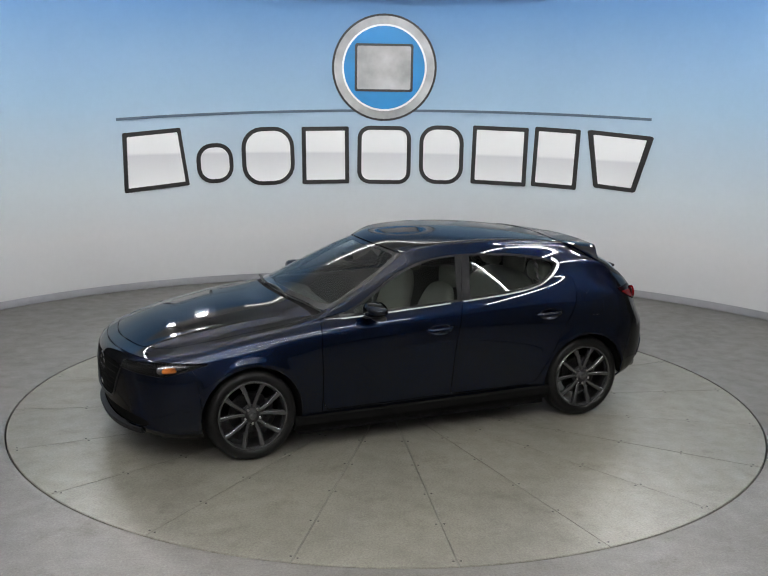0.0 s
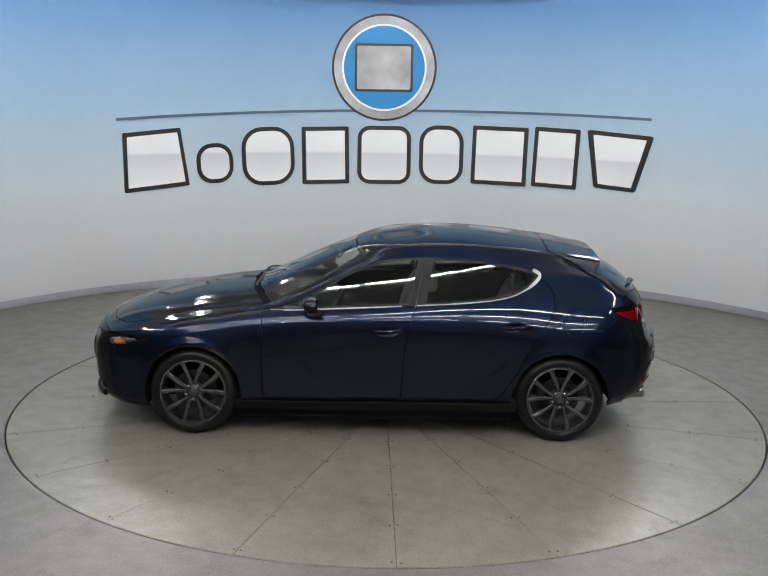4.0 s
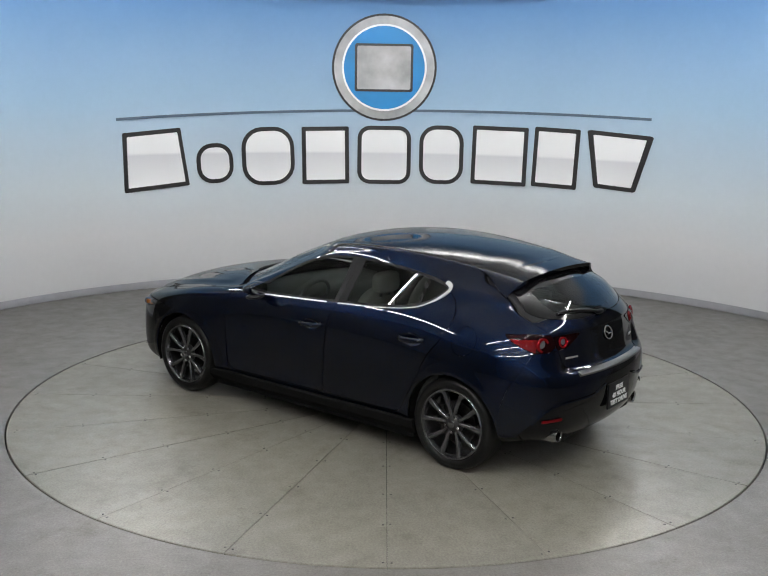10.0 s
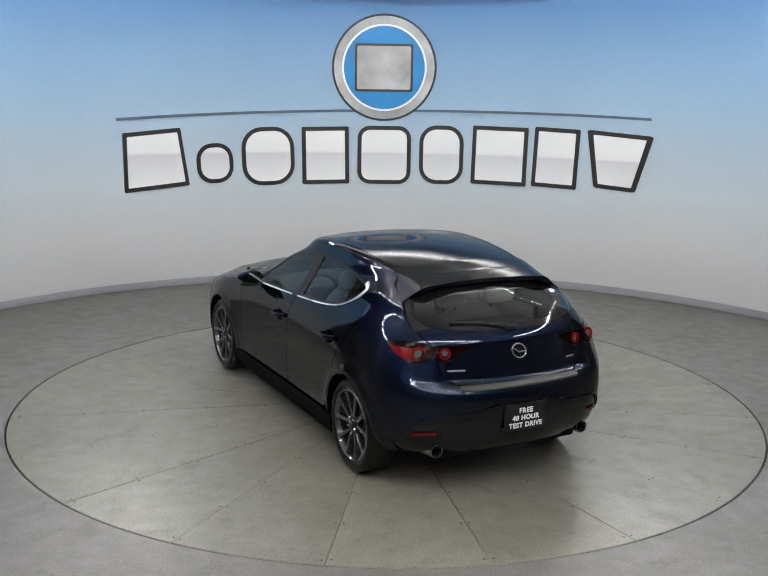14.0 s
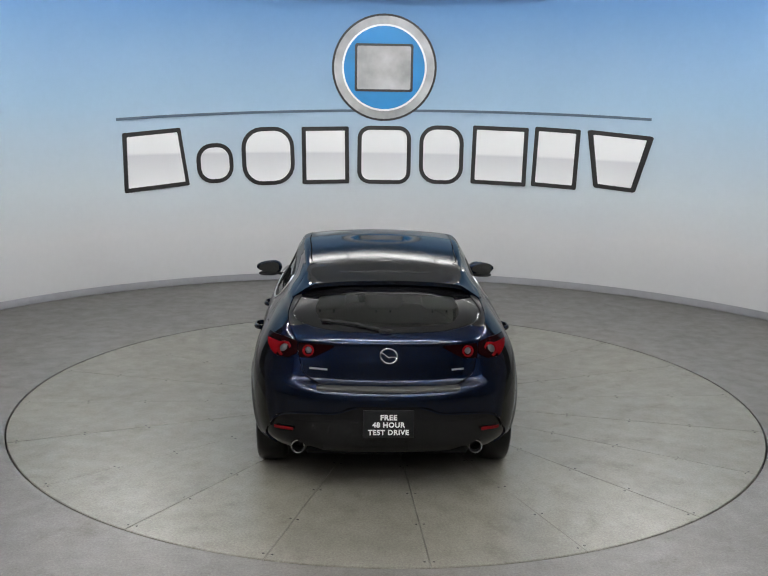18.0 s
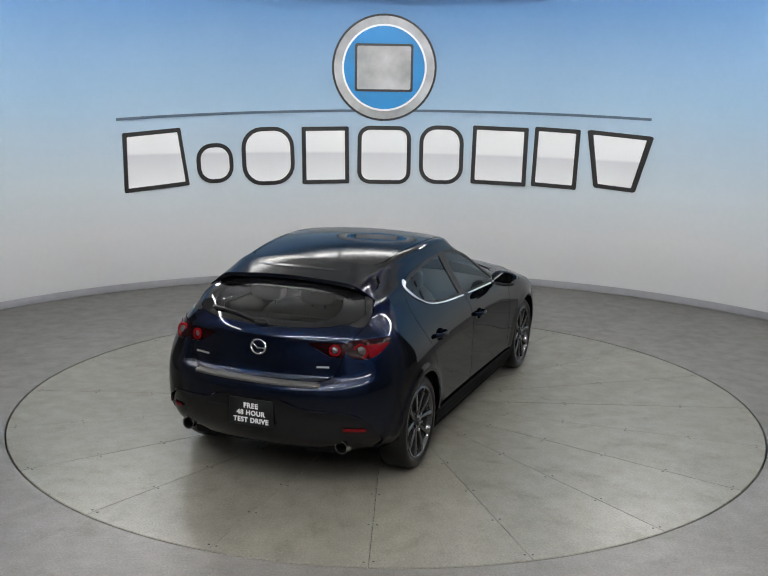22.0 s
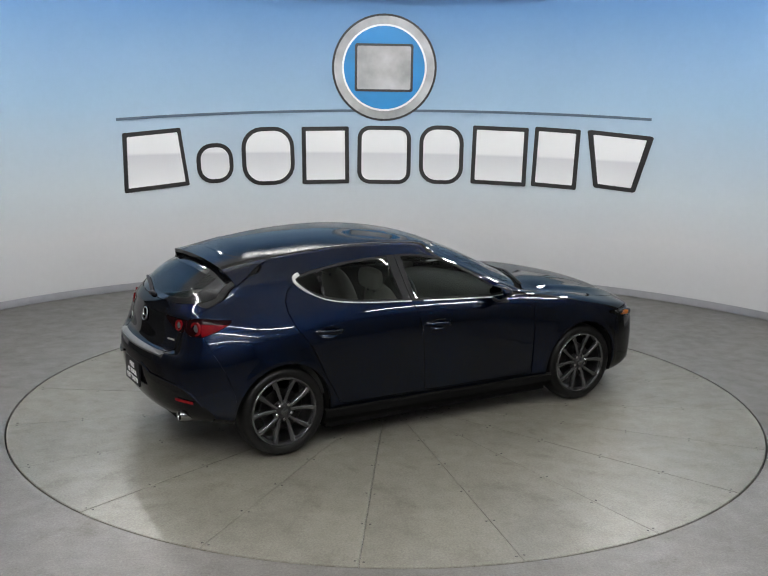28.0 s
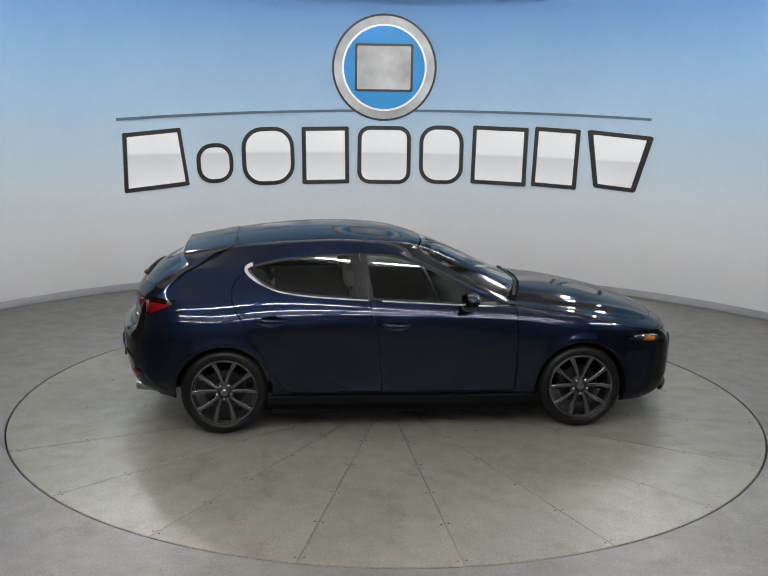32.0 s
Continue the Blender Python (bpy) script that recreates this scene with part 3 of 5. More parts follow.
def lights():
    made = {}
    for y, n, up, z, pitch, shift in TUBE_ROWS:
        for i in range(n):
            x = (i - (n - 1) / 2) * pitch + shift
            if up not in made:
                made[up] = tube_light(up, z)
                made[up].matrix_basis = pose(x, y, z)
            else:
                copy_thing(made[up], pose(x, y, z))
    for x, y, n, z, pitch in SIDE_ROWS:
        for i in range(n):
            copy_thing(made[0], pose(x, y + i * pitch, z, 0, 0, 90))
    for x, y, size in SPOTS:
        spot_light(x, y, size)


# ---- sign on the wall ----
def on_wall(s, z, out=0.0):
    """A place on the curved wall: s metres along it from its middle, z up, out from the face."""
    a = s / WALL_R
    return (WALL_C[0] + (WALL_R - out) * math.sin(a), WALL_C[1] + (WALL_R - out) * math.cos(a), z)


def sign_shape(name, outline, mat, parent, out0, out1, label="", cx=0.0, cz=0.0, n=1):
    """A flat board with a closed outline (along, up), bent to the wall."""
    P = [(cx + a, cz + b) for a, b in outline]
    k = len(P)
    mid = (sum(p[0] for p in P) / k, sum(p[1] for p in P) / k)
    V = [on_wall(*p, out0) for p in P] + [on_wall(*p, out1) for p in P]
    F = [(i, (i + 1) % k, k + (i + 1) % k, k + i) for i in range(k)]
    rings = 3
    last = list(range(k, 2 * k))
    for j in range(1, rings + 1):
        s = 1 - j / (rings + 0.5)
        base = len(V)
        V += [on_wall(mid[0] + (p[0] - mid[0]) * s, mid[1] + (p[1] - mid[1]) * s, out1) for p in P]
        F += [(last[i], last[(i + 1) % k], base + (i + 1) % k, base + i) for i in range(k)]
        last = list(range(base, base + k))
    V.append(on_wall(*mid, out1))
    F += [(last[i], last[(i + 1) % k], len(V) - 1) for i in range(k)]
    return obj(name, V, F, mat, parent, label, sharp=30)


def rounded(w, h, r, n=5, top=1.0, lean=0.0):
    """A rounded block outline; top scales the width at the top, lean shears it."""
    P = []
    for qx, qy, a0 in ((1, 1, 0), (-1, 1, 90), (-1, -1, 180), (1, -1, 270)):
        for i in range(n + 1):
            a = radians(a0 + 90 * i / n)
            x, y = qx * (w / 2 - r) + r * math.cos(a), qy * (h / 2 - r) + r * math.sin(a)
            k = 1 + (top - 1) * (y / h + 0.5)
            P.append((x * k + lean * y, y))
    return P


def disc_outline(r, n=56):
    return [(r * math.cos(2 * math.pi * i / n), r * math.sin(2 * math.pi * i / n)) for i in range(n)]


def sign():
    e = tagged(new("wall_sign"), "white black-edged blocks under a round blue badge, on the wall", "sign")
    k = WALL_R * math.pi / 180
    # blocks: middle along the wall (degrees), middle height, width, height, corner radius, top width factor, turn
    blocks = [(-32.05, 1.595, 1.04, 0.72, 0.02, 0.88, 4.5), (-23.95, 1.535, 0.47, 0.50, 0.20, 1.0, 3.0), (-16.75, 1.615, 0.68, 0.74, 0.26, 1.0, 2.0),
              (-8.95, 1.625, 0.61, 0.735, 0.02, 1.0, 1.0), (-0.95, 1.635, 0.695, 0.75, 0.16, 1.0, 0), (6.85, 1.65, 0.575, 0.755, 0.22, 1.0, 0),
              (14.75, 1.66, 0.715, 0.745, 0.02, 1.0, -1.0), (22.35, 1.66, 0.58, 0.75, 0.02, 1.0, -2.0), (30.6, 1.655, 0.66, 0.70, 0.03, 1.6, -3.5)]
    for deg, z, w, h, r, top, turn in blocks:
        if top != 1.0:
            w /= 1.25
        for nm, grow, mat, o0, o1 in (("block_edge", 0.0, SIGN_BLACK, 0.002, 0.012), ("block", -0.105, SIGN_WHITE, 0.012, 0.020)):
            P = rounded(w + grow, h + grow, max(0.008, r + grow / 2), 6, top)
            t = radians(turn)
            P = [(a * math.cos(t) - b * math.sin(t), a * math.sin(t) + b * math.cos(t)) for a, b in P]
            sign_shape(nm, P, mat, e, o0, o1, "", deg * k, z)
    cx, cz = -1.1 * k, 2.745
    for nm, r, mat, o0, o1, lab in (("badge_edge", 0.672, SIGN_BLACK, 0.014, 0.024, ""), ("badge_ring", 0.645, SIGN_STEEL, 0.024, 0.034, "brushed steel ring"),
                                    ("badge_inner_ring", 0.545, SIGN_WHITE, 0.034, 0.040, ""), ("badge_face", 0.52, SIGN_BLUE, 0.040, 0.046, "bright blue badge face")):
        sign_shape(nm, disc_outline(r), mat, e, o0, o1, lab, cx, cz)
    sign_shape("badge_block_edge", rounded(0.75, 0.60, 0.03), SIGN_BLACK, e, 0.046, 0.054, "", cx - 0.005, cz)
    sign_shape("badge_block", rounded(0.69, 0.54, 0.02), SIGN_STEEL, e, 0.054, 0.062, "brushed steel block shape", cx - 0.005, cz)
    # thin slate arc behind the badge
    P, Q = [], []
    for i in range(41):
        f = -1 + i / 20
        s = (-1.1 + 35.85 * f) * k
        z = 2.205 + 0.045 * f - 0.07 * f * f
        P.append((s, z + 0.016))
        Q.append((s, z - 0.016))
    V = [on_wall(*p, o) for o in (0.002, 0.012) for p in P + Q]
    n = 41
    F = []
    for i in range(n - 1):
        F += [(2 * n + i, 2 * n + i + 1, 3 * n + i + 1, 3 * n + i), (i, i + 1, 2 * n + i + 1, 2 * n + i), (n + i, n + i + 1, 3 * n + i + 1, 3 * n + i)]
    obj("arc_line", V, F, SIGN_LINE, e, "thin slate-blue arc line", sharp=30)


# ---- turning plate ----
SEAM_START, SEAM_COUNT = 2.3, 20


def turntable():
    e = tagged(new("turntable"), "round concrete turning plate of wedge slabs, flush with the floor", "turntable")
    gap = 0.004
    n = 10
    V, F = [], []
    half = math.pi / SEAM_COUNT
    radii = [0.10, 0.6, 1.2, 1.8, 2.4, DISC_R - 0.012, DISC_R - 0.004]
    for z, push in ((0.0, 0), (-0.03, 0)):
        for j, r in enumerate(radii):
            for i in range(n + 1):
                a = (half - gap / r / 2) * (2 * i / n - 1)
                zz = z - (0.003 if j == len(radii) - 1 and z == 0 else 0)
                V.append((r * math.cos(a), r * math.sin(a), zz))
    m = len(radii)
    w = n + 1
    for j in range(m - 1):
        for i in range(n):
            F.append((j * w + i, (j + 1) * w + i, (j + 1) * w + i + 1, j * w + i + 1))
    o = m * w
    for i in range(n):
        F.append(((m - 1) * w + i, o + (m - 1) * w + i, o + (m - 1) * w + i + 1, (m - 1) * w + i + 1))
    for j in range(m - 1):
        F.append((j * w, o + j * w, o + (j + 1) * w, (j + 1) * w))
        F.append((j * w + n, (j + 1) * w + n, o + (j + 1) * w + n, o + j * w + n))
    slab = obj("slab", V, F, PLATE_MAT, e, smooth=False)
    V, F = lathe([(0.001, 0.0005), (0.004, 0.0003), (0.006, 0.0008), (0.0075, 0.0004), (0.0075, -0.004)], 10, "z")
    bolt = obj("bolt", V, [f[::-1] for f in F], BOLT, e, sharp=40)
    bolt.matrix_basis = pose(0.052, 0, 0)
    bm = bmesh.new()
    bmesh.ops.create_circle(bm, cap_ends=True, radius=DISC_R - 0.006, segments=96)
    bmesh.ops.translate(bm, verts=bm.verts, vec=(0, 0, -0.022))
    part("under_plate", bm, SEAM, e, "dark steel under-plate")
    V, F = lathe([(0.001, 0.0), (0.094, 0.0), (0.096, -0.003), (0.096, -0.02)], 32, "z")
    obj("hub_cap", V, [f[::-1] for f in F], PLATE_MAT, e, sharp=40)
    rnd = random.Random(4)
    for k in range(SEAM_COUNT):
        a = SEAM_START + (k + 0.5) * 360 / SEAM_COUNT
        ob = slab if k == 0 else new("slab", slab.data)
        ob.parent = e
        ob.matrix_basis = pose(0, 0, rnd.uniform(-0.0006, 0.0006), 0, 0, a)
        s = radians(SEAM_START + k * 360 / SEAM_COUNT)
        for r in (0.55, 1.02, 1.49, 1.98, 2.445, 2.93):
            for d in (-1, 1):
                rr, off = r + rnd.uniform(-0.010, 0.010), d * rnd.uniform(0.020, 0.028)
                b = new("bolt", bolt.data)
                b.parent = e
                b.matrix_basis = pose(rr * math.cos(s) - off * math.sin(s), rr * math.sin(s) + off * math.cos(s), 0.0004)
    return e


# ---- the car ----
HUB_X, HUB_Z, HUB_Y = 1.3625, 0.325, 0.864


def drop(g):
    return lambda V: -g(V)


def arch(x0, r=0.363):
    def g(V):
        V = np.asarray(V)
        d = r - np.hypot(V[:, 0] - x0, V[:, 2] - HUB_Z + 0.002)
        return np.minimum(d, V[:, 1] - 0.45)
    return g


HANDLES = {"front_door": (-0.075, 0.822), "rear_door": (-1.015, 0.868)}
CUP = (0.090, 0.043)
DLO = [(.80, .951), (.3, .975), (-.29, 1.010), (-.70, 1.038), (-.95, 1.073), (-1.09, 1.130), (-1.185, 1.212), (-1.165, 1.243), (-1.10, 1.262),
       (-1.02, 1.280), (-.764, 1.318), (-.468, 1.336), (-.25, 1.335), (-.05, 1.312), (.16, 1.245), (.33, 1.155), (.50, 1.055), (.66, .985)]


def car():
    car_e = tagged(new("hatchback_car"), "glossy dark blue five-door hatchback with grey alloy wheels", "car")
    V, F = SKIN_V, SKIN_F
    pieces = {}

    def cut(name, g, gap=0.006):
        nonlocal V, F
        a, b = take(V, F, g(V), gap)
        V, F = b
        pieces[name] = a

    for x0 in (HUB_X, -HUB_X):
        V, F = clip(V, F, -arch(x0)(V))
    base = (V, F)
    dlo_line = smooth_line(DLO, 5, closed=True)
    dlo = side_region(dlo_line, 1, 0.3)
    cut("dlo", dlo, 0.0)
    # the side glass is one evenly bent sheet
    gx, gy, gz = pieces["dlo"][0].T
    terms = [(0, 0), (1, 0), (2, 0), (3, 0), (0, 1), (1, 1), (0, 2)]
    design = np.stack([gx ** i * (gz - 1.15) ** j for i, j in terms], 1)
    pieces["dlo"][0][:, 1] = design @ np.linalg.lstsq(design, gy, rcond=None)[0]
    ws = plan_region([(.955, 0), (.925, .32), (.87, .50), (.80, .645), (.74, .675), (.60, .655), (.40, .605), (.20, .545), (.10, .505), (.125, .45),
                      (.175, .28), (.195, 0), (.175, -.28), (.125, -.45), (.10, -.505), (.5, -.7), (.90, -.62), (.925, -.32)], 5, 0.95)
    cut("windscreen", ws, 0.004)
    rg = rear_region([(0, 1.066), (.35, 1.072), (.55, 1.098), (.612, 1.135), (.605, 1.165), (.575, 1.21), (.53, 1.255), (.40, 1.285), (0, 1.295), (-.5, 1.28), (-.62, 1.15), (-.35, 1.072)], 5, -1.45)
    cut("rear_glass", rg, 0.004)

    # lamps
    def tail_g(V):
        x, y, z = V.T
        s = np.clip((-1.71 - x) / 0.20, 0, 1)
        lo = 1.000 - 0.106 * s ** 0.8 + 0.05 * np.clip((0.64 - y) / 0.1, 0, 1)
        hi = 1.006 + 0.012 * np.clip((-1.75 - x) / 0.2, 0, 1) - 0.03 * np.clip((0.66 - y) / 0.12, 0, 1)
        return np.minimum.reduce([z - lo, hi - z, -1.70 - x, y - 0.575])
    cut("tail_lamp", tail_g, 0.003)

    def tail_in_g(V):
        x, y, z = V.T
        s = np.clip((y - 0.33) / 0.15, 0, 1)
        return np.minimum.reduce([z - (0.985 - 0.083 * s), 0.990 - z, -1.80 - x, 0.570 - y, y - 0.335])
    cut("gate_lamp", tail_in_g, 0.003)
    gate = rear_region([(0, .748), (.40, .750), (.47, .765), (.530, .80), (.553, .86), (.568, .93), (.585, 1.0), (.625, 1.06), (.645, 1.12), (.625, 1.19), (.585, 1.25),
                        (.555, 1.30), (.40, 1.40), (0, 1.42), (-.5, 1.4), (-.6, 1.0), (-.5, .765)], 4, -1.36)
    cut("tailgate", gate)
    bump_r = side_region([(-1.60, .10), (-1.715, .36), (-1.735, .50), (-1.79, .66), (-1.865, .80), (-1.90, .90), (-2.5, .90), (-2.5, .1)], 1, -1)
    val = rear_region([(0, .632), (.24, .628), (.335, .580), (.55, .568), (.67, .552), (.73, .50), (.775, .41), (.79, .35), (.8, .15), (0, .15), (-.5, .15), (-.335, .58), (-.24, .628)], 4, -1.85)
    a, b = take(V, F, np.minimum(bump_r(V), val(V)), 0.002)
    pieces["rear_valance"], (V, F) = a, b
    cut("rear_bumper", bump_r, 0.003)

    def head_g(V):
        x, y, z = V.T
        s = np.clip((x - 1.66) / 0.3, 0, 1)
        t = np.clip((x - 1.95) / 0.25, 0, 1)
        lo = 0.722 - 0.085 * s + 0.022 * t
        hi = 0.730 + 0.004 * s - 0.03 * t
        return np.minimum.reduce([z - lo, hi - z, x - 1.66, y - 0.44])
    cut("headlamp", head_g, 0.003)
    grille = front_region([(0, .675), (.30, .675), (.42, .668), (.455, .62), (.40, .50), (.33, .425), (.25, .405), (0, .40), (-.3, .42), (-.45, .6), (-.3, .675)], 4, 1.6)
    cut("grille", grille, 0.0)
    intake = front_region([(0, .372), (.40, .366), (.60, .352), (.70, .322), (.68, .285), (.55, .262), (0, .256), (-.55, .262), (-.6, .352)], 4, 1.7)
    cut("lower_intake", intake, 0.0)
    hood = plan_region([(2.115, 0), (2.06, .36), (1.96, .545), (1.84, .635), (1.60, .700), (1.30, .735), (1.06, .735), (.94, .722), (.868, .680), (.905, .56), (.968, .35), (.998, 0),
                        (.968, -.35), (.90, -.65), (1.1, -.74), (1.8, -.66), (2.06, -.36)], 5, 0.6)
    cut("hood", hood)
    cowl = plan_region([(1.06, 0), (1.03, .35), (.965, .56), (.915, .665), (.86, .690), (.79, .672), (.84, .58), (.87, .50), (.92, .32), (.95, 0), (.9, -.5), (1.0, -.5)], 4, 0.9)
    cut("cowl", cowl, 0.002)
    bump_f = side_region([(1.60, .10), (1.715, .36), (1.73, .50), (1.75, .65), (1.80, .728), (1.98, .737), (2.10, .742), (2.6, .74), (2.6, .1)], 1, -1)
    cut("front_bumper", bump_f, 0.003)
    roof = plan_region([(.19, 0), (.17, .28), (.11, .46), (.06, .505), (-.10, .525), (-.5, .534), (-.9, .515), (-1.25, .488), (-1.27, .3), (-1.28, 0), (-1.25, -.488), (-.5, -.534), (.06, -.5), (.17, -.28)], 5, 1.2)
    cut("roof", roof, 0.008)
    fd = [(.845, .95), (.853, .75), (.848, .55), (.843, .38), (.825, .318), (.79, .302), (-.183, .310), (-.187, .40), (-.200, .60), (-.216, .74), (-.262, .95), (-.300, 1.06), (.5, 1.02), (.785, .962)]
    rd = [(-.183, .310), (-.187, .40), (-.200, .60), (-.216, .74), (-.262, .95), (-.300, 1.06), (-1.05, 1.17), (-1.188, 1.215), (-1.265, 1.155), (-1.300, 1.09), (-1.300, 1.02), (-1.272, .94), (-1.225, .87), (-1.165, .79),
          (-1.125, .72), (-1.085, .63), (-1.04, .54), (-.98, .44), (-.925, .345), (-.895, .318), (-.85, .312)]
    cut("front_door", side_region(fd, 1, 0.5))
    cut("rear_door", side_region(rd, 1, 0.5))
    for nm, (hx, hz) in HANDLES.items():
        W = pieces[nm][0]
        pieces[nm] = clip(*pieces[nm], 0.05 * (np.hypot((W[:, 0] - hx) / CUP[0], (W[:, 2] - hz) / CUP[1]) - 1))
    sill = side_region([(1.12, .1), (1.10, .26), (1.02, .288), (-1.02, .300), (-1.10, .27), (-1.12, .1)], 1, 0.3)
    cut("side_sill", sill, 0.004)

    def fend(V):
        x, y, z = V.T
        return np.minimum(x - np.where(z > 0.9, 0.848 - (z - 0.9) * 0.9, 0.848), 1.02 - z)
    cut("front_fender", fend)

    def fuel(V):
        x, y, z = V.T
        return np.minimum(0.093 - np.hypot(x + 1.436, z - 0.922), y - 0.4)
    pieces["quarter_panel"] = (V, F)

    # centre panels
    for name, mat, lab in (("hood", PAINT, "long dark blue bonnet"), ("roof", PAINT, "dark blue roof"), ("front_bumper", PAINT, "dark blue front bumper"),
                           ("rear_bumper", PAINT, "dark blue rear bumper")):
        pieces[name + "_ob"] = panel(name, *both(*pieces[name]), mat, car_e, lab)
    tg = pieces["tailgate"]
    fin_g = np.minimum(tg[0][:, 2] - 1.075 - 0.25 * np.clip(0.6 - tg[0][:, 1], 0, 1), tg[0][:, 1] - 0.36)
    fin, tg = take(*tg, fin_g, 0.001)
    gate_ob = panel("tailgate", *both(*tg), PAINT, car_e, "dark blue tailgate")
    for fs in (fin, mirror(*fin)):
        panel("side_fin", *fs, BLACK_TRIM, gate_ob, "black fin beside the rear window")
    panel("rear_valance", *both(*pieces["rear_valance"]), BLACK_SATIN, pieces["rear_bumper_ob"], "recessed dark lower rear bumper", 0.004, -0.010)
    rb, fb = pieces["rear_bumper_ob"], pieces["front_bumper_ob"]
    panel("grille", *both(*pieces["grille"]), BLACK_TRIM, fb, "black mesh grille", 0.03, -0.03)
    panel("lower_intake", *both(*pieces["lower_intake"]), BLACK_TRIM, fb, "black lower air intake", 0.03, -0.03)

    panel("cowl_panel", *both(*pieces["cowl"]), LINER, car_e, "black plastic cowl under the windscreen", 0.01, -0.020)
    # black printed edge of the rear window and windscreen, just inside the glass
    bx = pieces["rear_glass"]
    inner = rear_region([(0, 1.10), (.33, 1.105), (.43, 1.125), (.465, 1.17), (.445, 1.215), (.40, 1.245), (0, 1.262), (-.4, 1.24), (-.46, 1.17), (-.33, 1.105)], 5, -1.4)
    panel("rear_window", *both(*clip(*bx, inner(bx[0]))), WINDOW_DARK, gate_ob, "tinted rear window", 0.006, -0.003)
    panel("window_border", *both(*clip(*bx, -inner(bx[0]))), BLACK_GLOSS, gate_ob, "black printed window border", 0.006, -0.003)
    w2 = pieces["windscreen"]
    winner = plan_region([(.905, 0), (.875, .32), (.82, .50), (.755, .61), (.70, .64), (.55, .615), (.38, .57), (.22, .515), (.155, .475), (.17, .40),
                          (.215, .25), (.235, 0), (.2, -.25), (.16, -.45), (.55, -.6), (.8, -.6), (.87, -.32)], 5, 0.9)
    panel("windscreen", *both(*clip(*w2, winner(w2[0]))), WINDSCREEN, car_e, "clear windscreen", 0.006, -0.002)
    panel("windscreen_border", *both(*clip(*w2, -winner(w2[0]))), BLACK_GLOSS, car_e, "black printed windscreen border", 0.006, -0.002)

    for side in (1, -1):
        def S(p):
            return p if side > 0 else mirror(*p)
        panel("front_fender", *S(pieces["front_fender"]), PAINT, car_e, "dark blue front wing")
        q = pieces["quarter_panel"]
        if side > 0:
            lid, q = take(*q, fuel(q[0]), 0.004)
            panel("fuel_flap", *S(lid), PAINT, car_e, "round fuel flap")
        panel("body_side", *S(q), PAINT, car_e, "dark blue body side with roof rail and rear wing")
        panel("side_sill", *S(pieces["side_sill"]), PAINT, car_e, "dark sill under the doors")
        V2, F2 = sweep([(1.05, side * 0.852, 0.262), (0.4, side * 0.850, 0.262), (-0.4, side * 0.851, 0.268), (-1.04, side * 0.856, 0.276)], [(-0.030, 0.012), (0.012, 0.014), (0.018, 0.004), (0.010, -0.050), (-0.030, -0.098)] if side > 0 else [(0.030, 0.012), (0.030, -0.098), (-0.010, -0.050), (-0.018, 0.004), (-0.012, 0.014)])
        carobj("side_skirt", V2, F2, LINER, car_e, "black skirt strip under the doors", 30)
        doors = {}
        for nm in ("front_door", "rear_door"):
            doors[nm] = panel(nm, *S(pieces[nm]), PAINT, car_e, "dark blue " + nm.replace("_", " "))
        # side glass: split by the pillar and the rear quarter bar
        G = pieces["dlo"]
        X = G[0]
        bar_f = -0.245 - 0.16 * (X[:, 2] - 1.02)
        bar_r = -0.355 - 0.20 * (X[:, 2] - 1.02)
        gf = clip(*G, X[:, 0] - bar_f)
        gr = clip(*G, bar_r - X[:, 0])
        gp = clip(*G, bar_f - X[:, 0] - 0.001)
        gp = clip(*gp, gp[0][:, 0] - (-0.355 - 0.20 * (gp[0][:, 2] - 1.02)) - 0.001)
        split = -0.19 - 0.20 * (gp[0][:, 2] - 1.02) - 0.095
        panel("pillar_trim", *S(clip(*gp, gp[0][:, 0] - split - 0.002)), BLACK_TRIM, doors["front_door"], "black pillar cover", 0.006, 0.001)
        panel("pillar_trim", *S(clip(*gp, split - gp[0][:, 0] - 0.002)), BLACK_TRIM, doors["rear_door"], "black pillar cover", 0.006, 0.001)
        sd = polygon_distance(dlo_line, gf[0][:, [0, 2]])
        panel("window_seal", *S(clip(*gf, 0.016 - sd)), BLACK_TRIM, doors["front_door"], "black window surround", 0.01, 0.0)
        inn = clip(*gf, sd - 0.016)
        panel("window_pane", *S(clip(*inn, 0.575 - inn[0][:, 0])), WINDOW, doors["front_door"], "front door glass", 0.005, -0.006)
        panel("mirror_corner", *S(clip(*inn, inn[0][:, 0] - 0.578)), BLACK_TRIM, doors["front_door"], "black corner cover by the mirror", 0.005, -0.002)
        sd = polygon_distance(dlo_line, gr[0][:, [0, 2]])
        panel("window_seal", *S(clip(*gr, 0.016 - sd)), BLACK_TRIM, doors["rear_door"], "black window surround", 0.01, 0.0)
        inn = clip(*gr, sd - 0.016)
        bx = -0.985 - 0.10 * (inn[0][:, 2] - 1.1)
        panel("window_pane", *S(clip(*inn, inn[0][:, 0] - bx - 0.012)), WINDOW, doors["rear_door"], "rear door glass", 0.005, -0.006)
        panel("quarter_pane", *S(clip(*inn, bx - inn[0][:, 0] - 0.012)), WINDOW, doors["rear_door"], "small fixed rear side glass", 0.005, -0.006)
        panel("window_bar", *S(window_bar(inn)), BLACK_TRIM, doors["rear_door"], "black window bar", 0.01, 0.0)
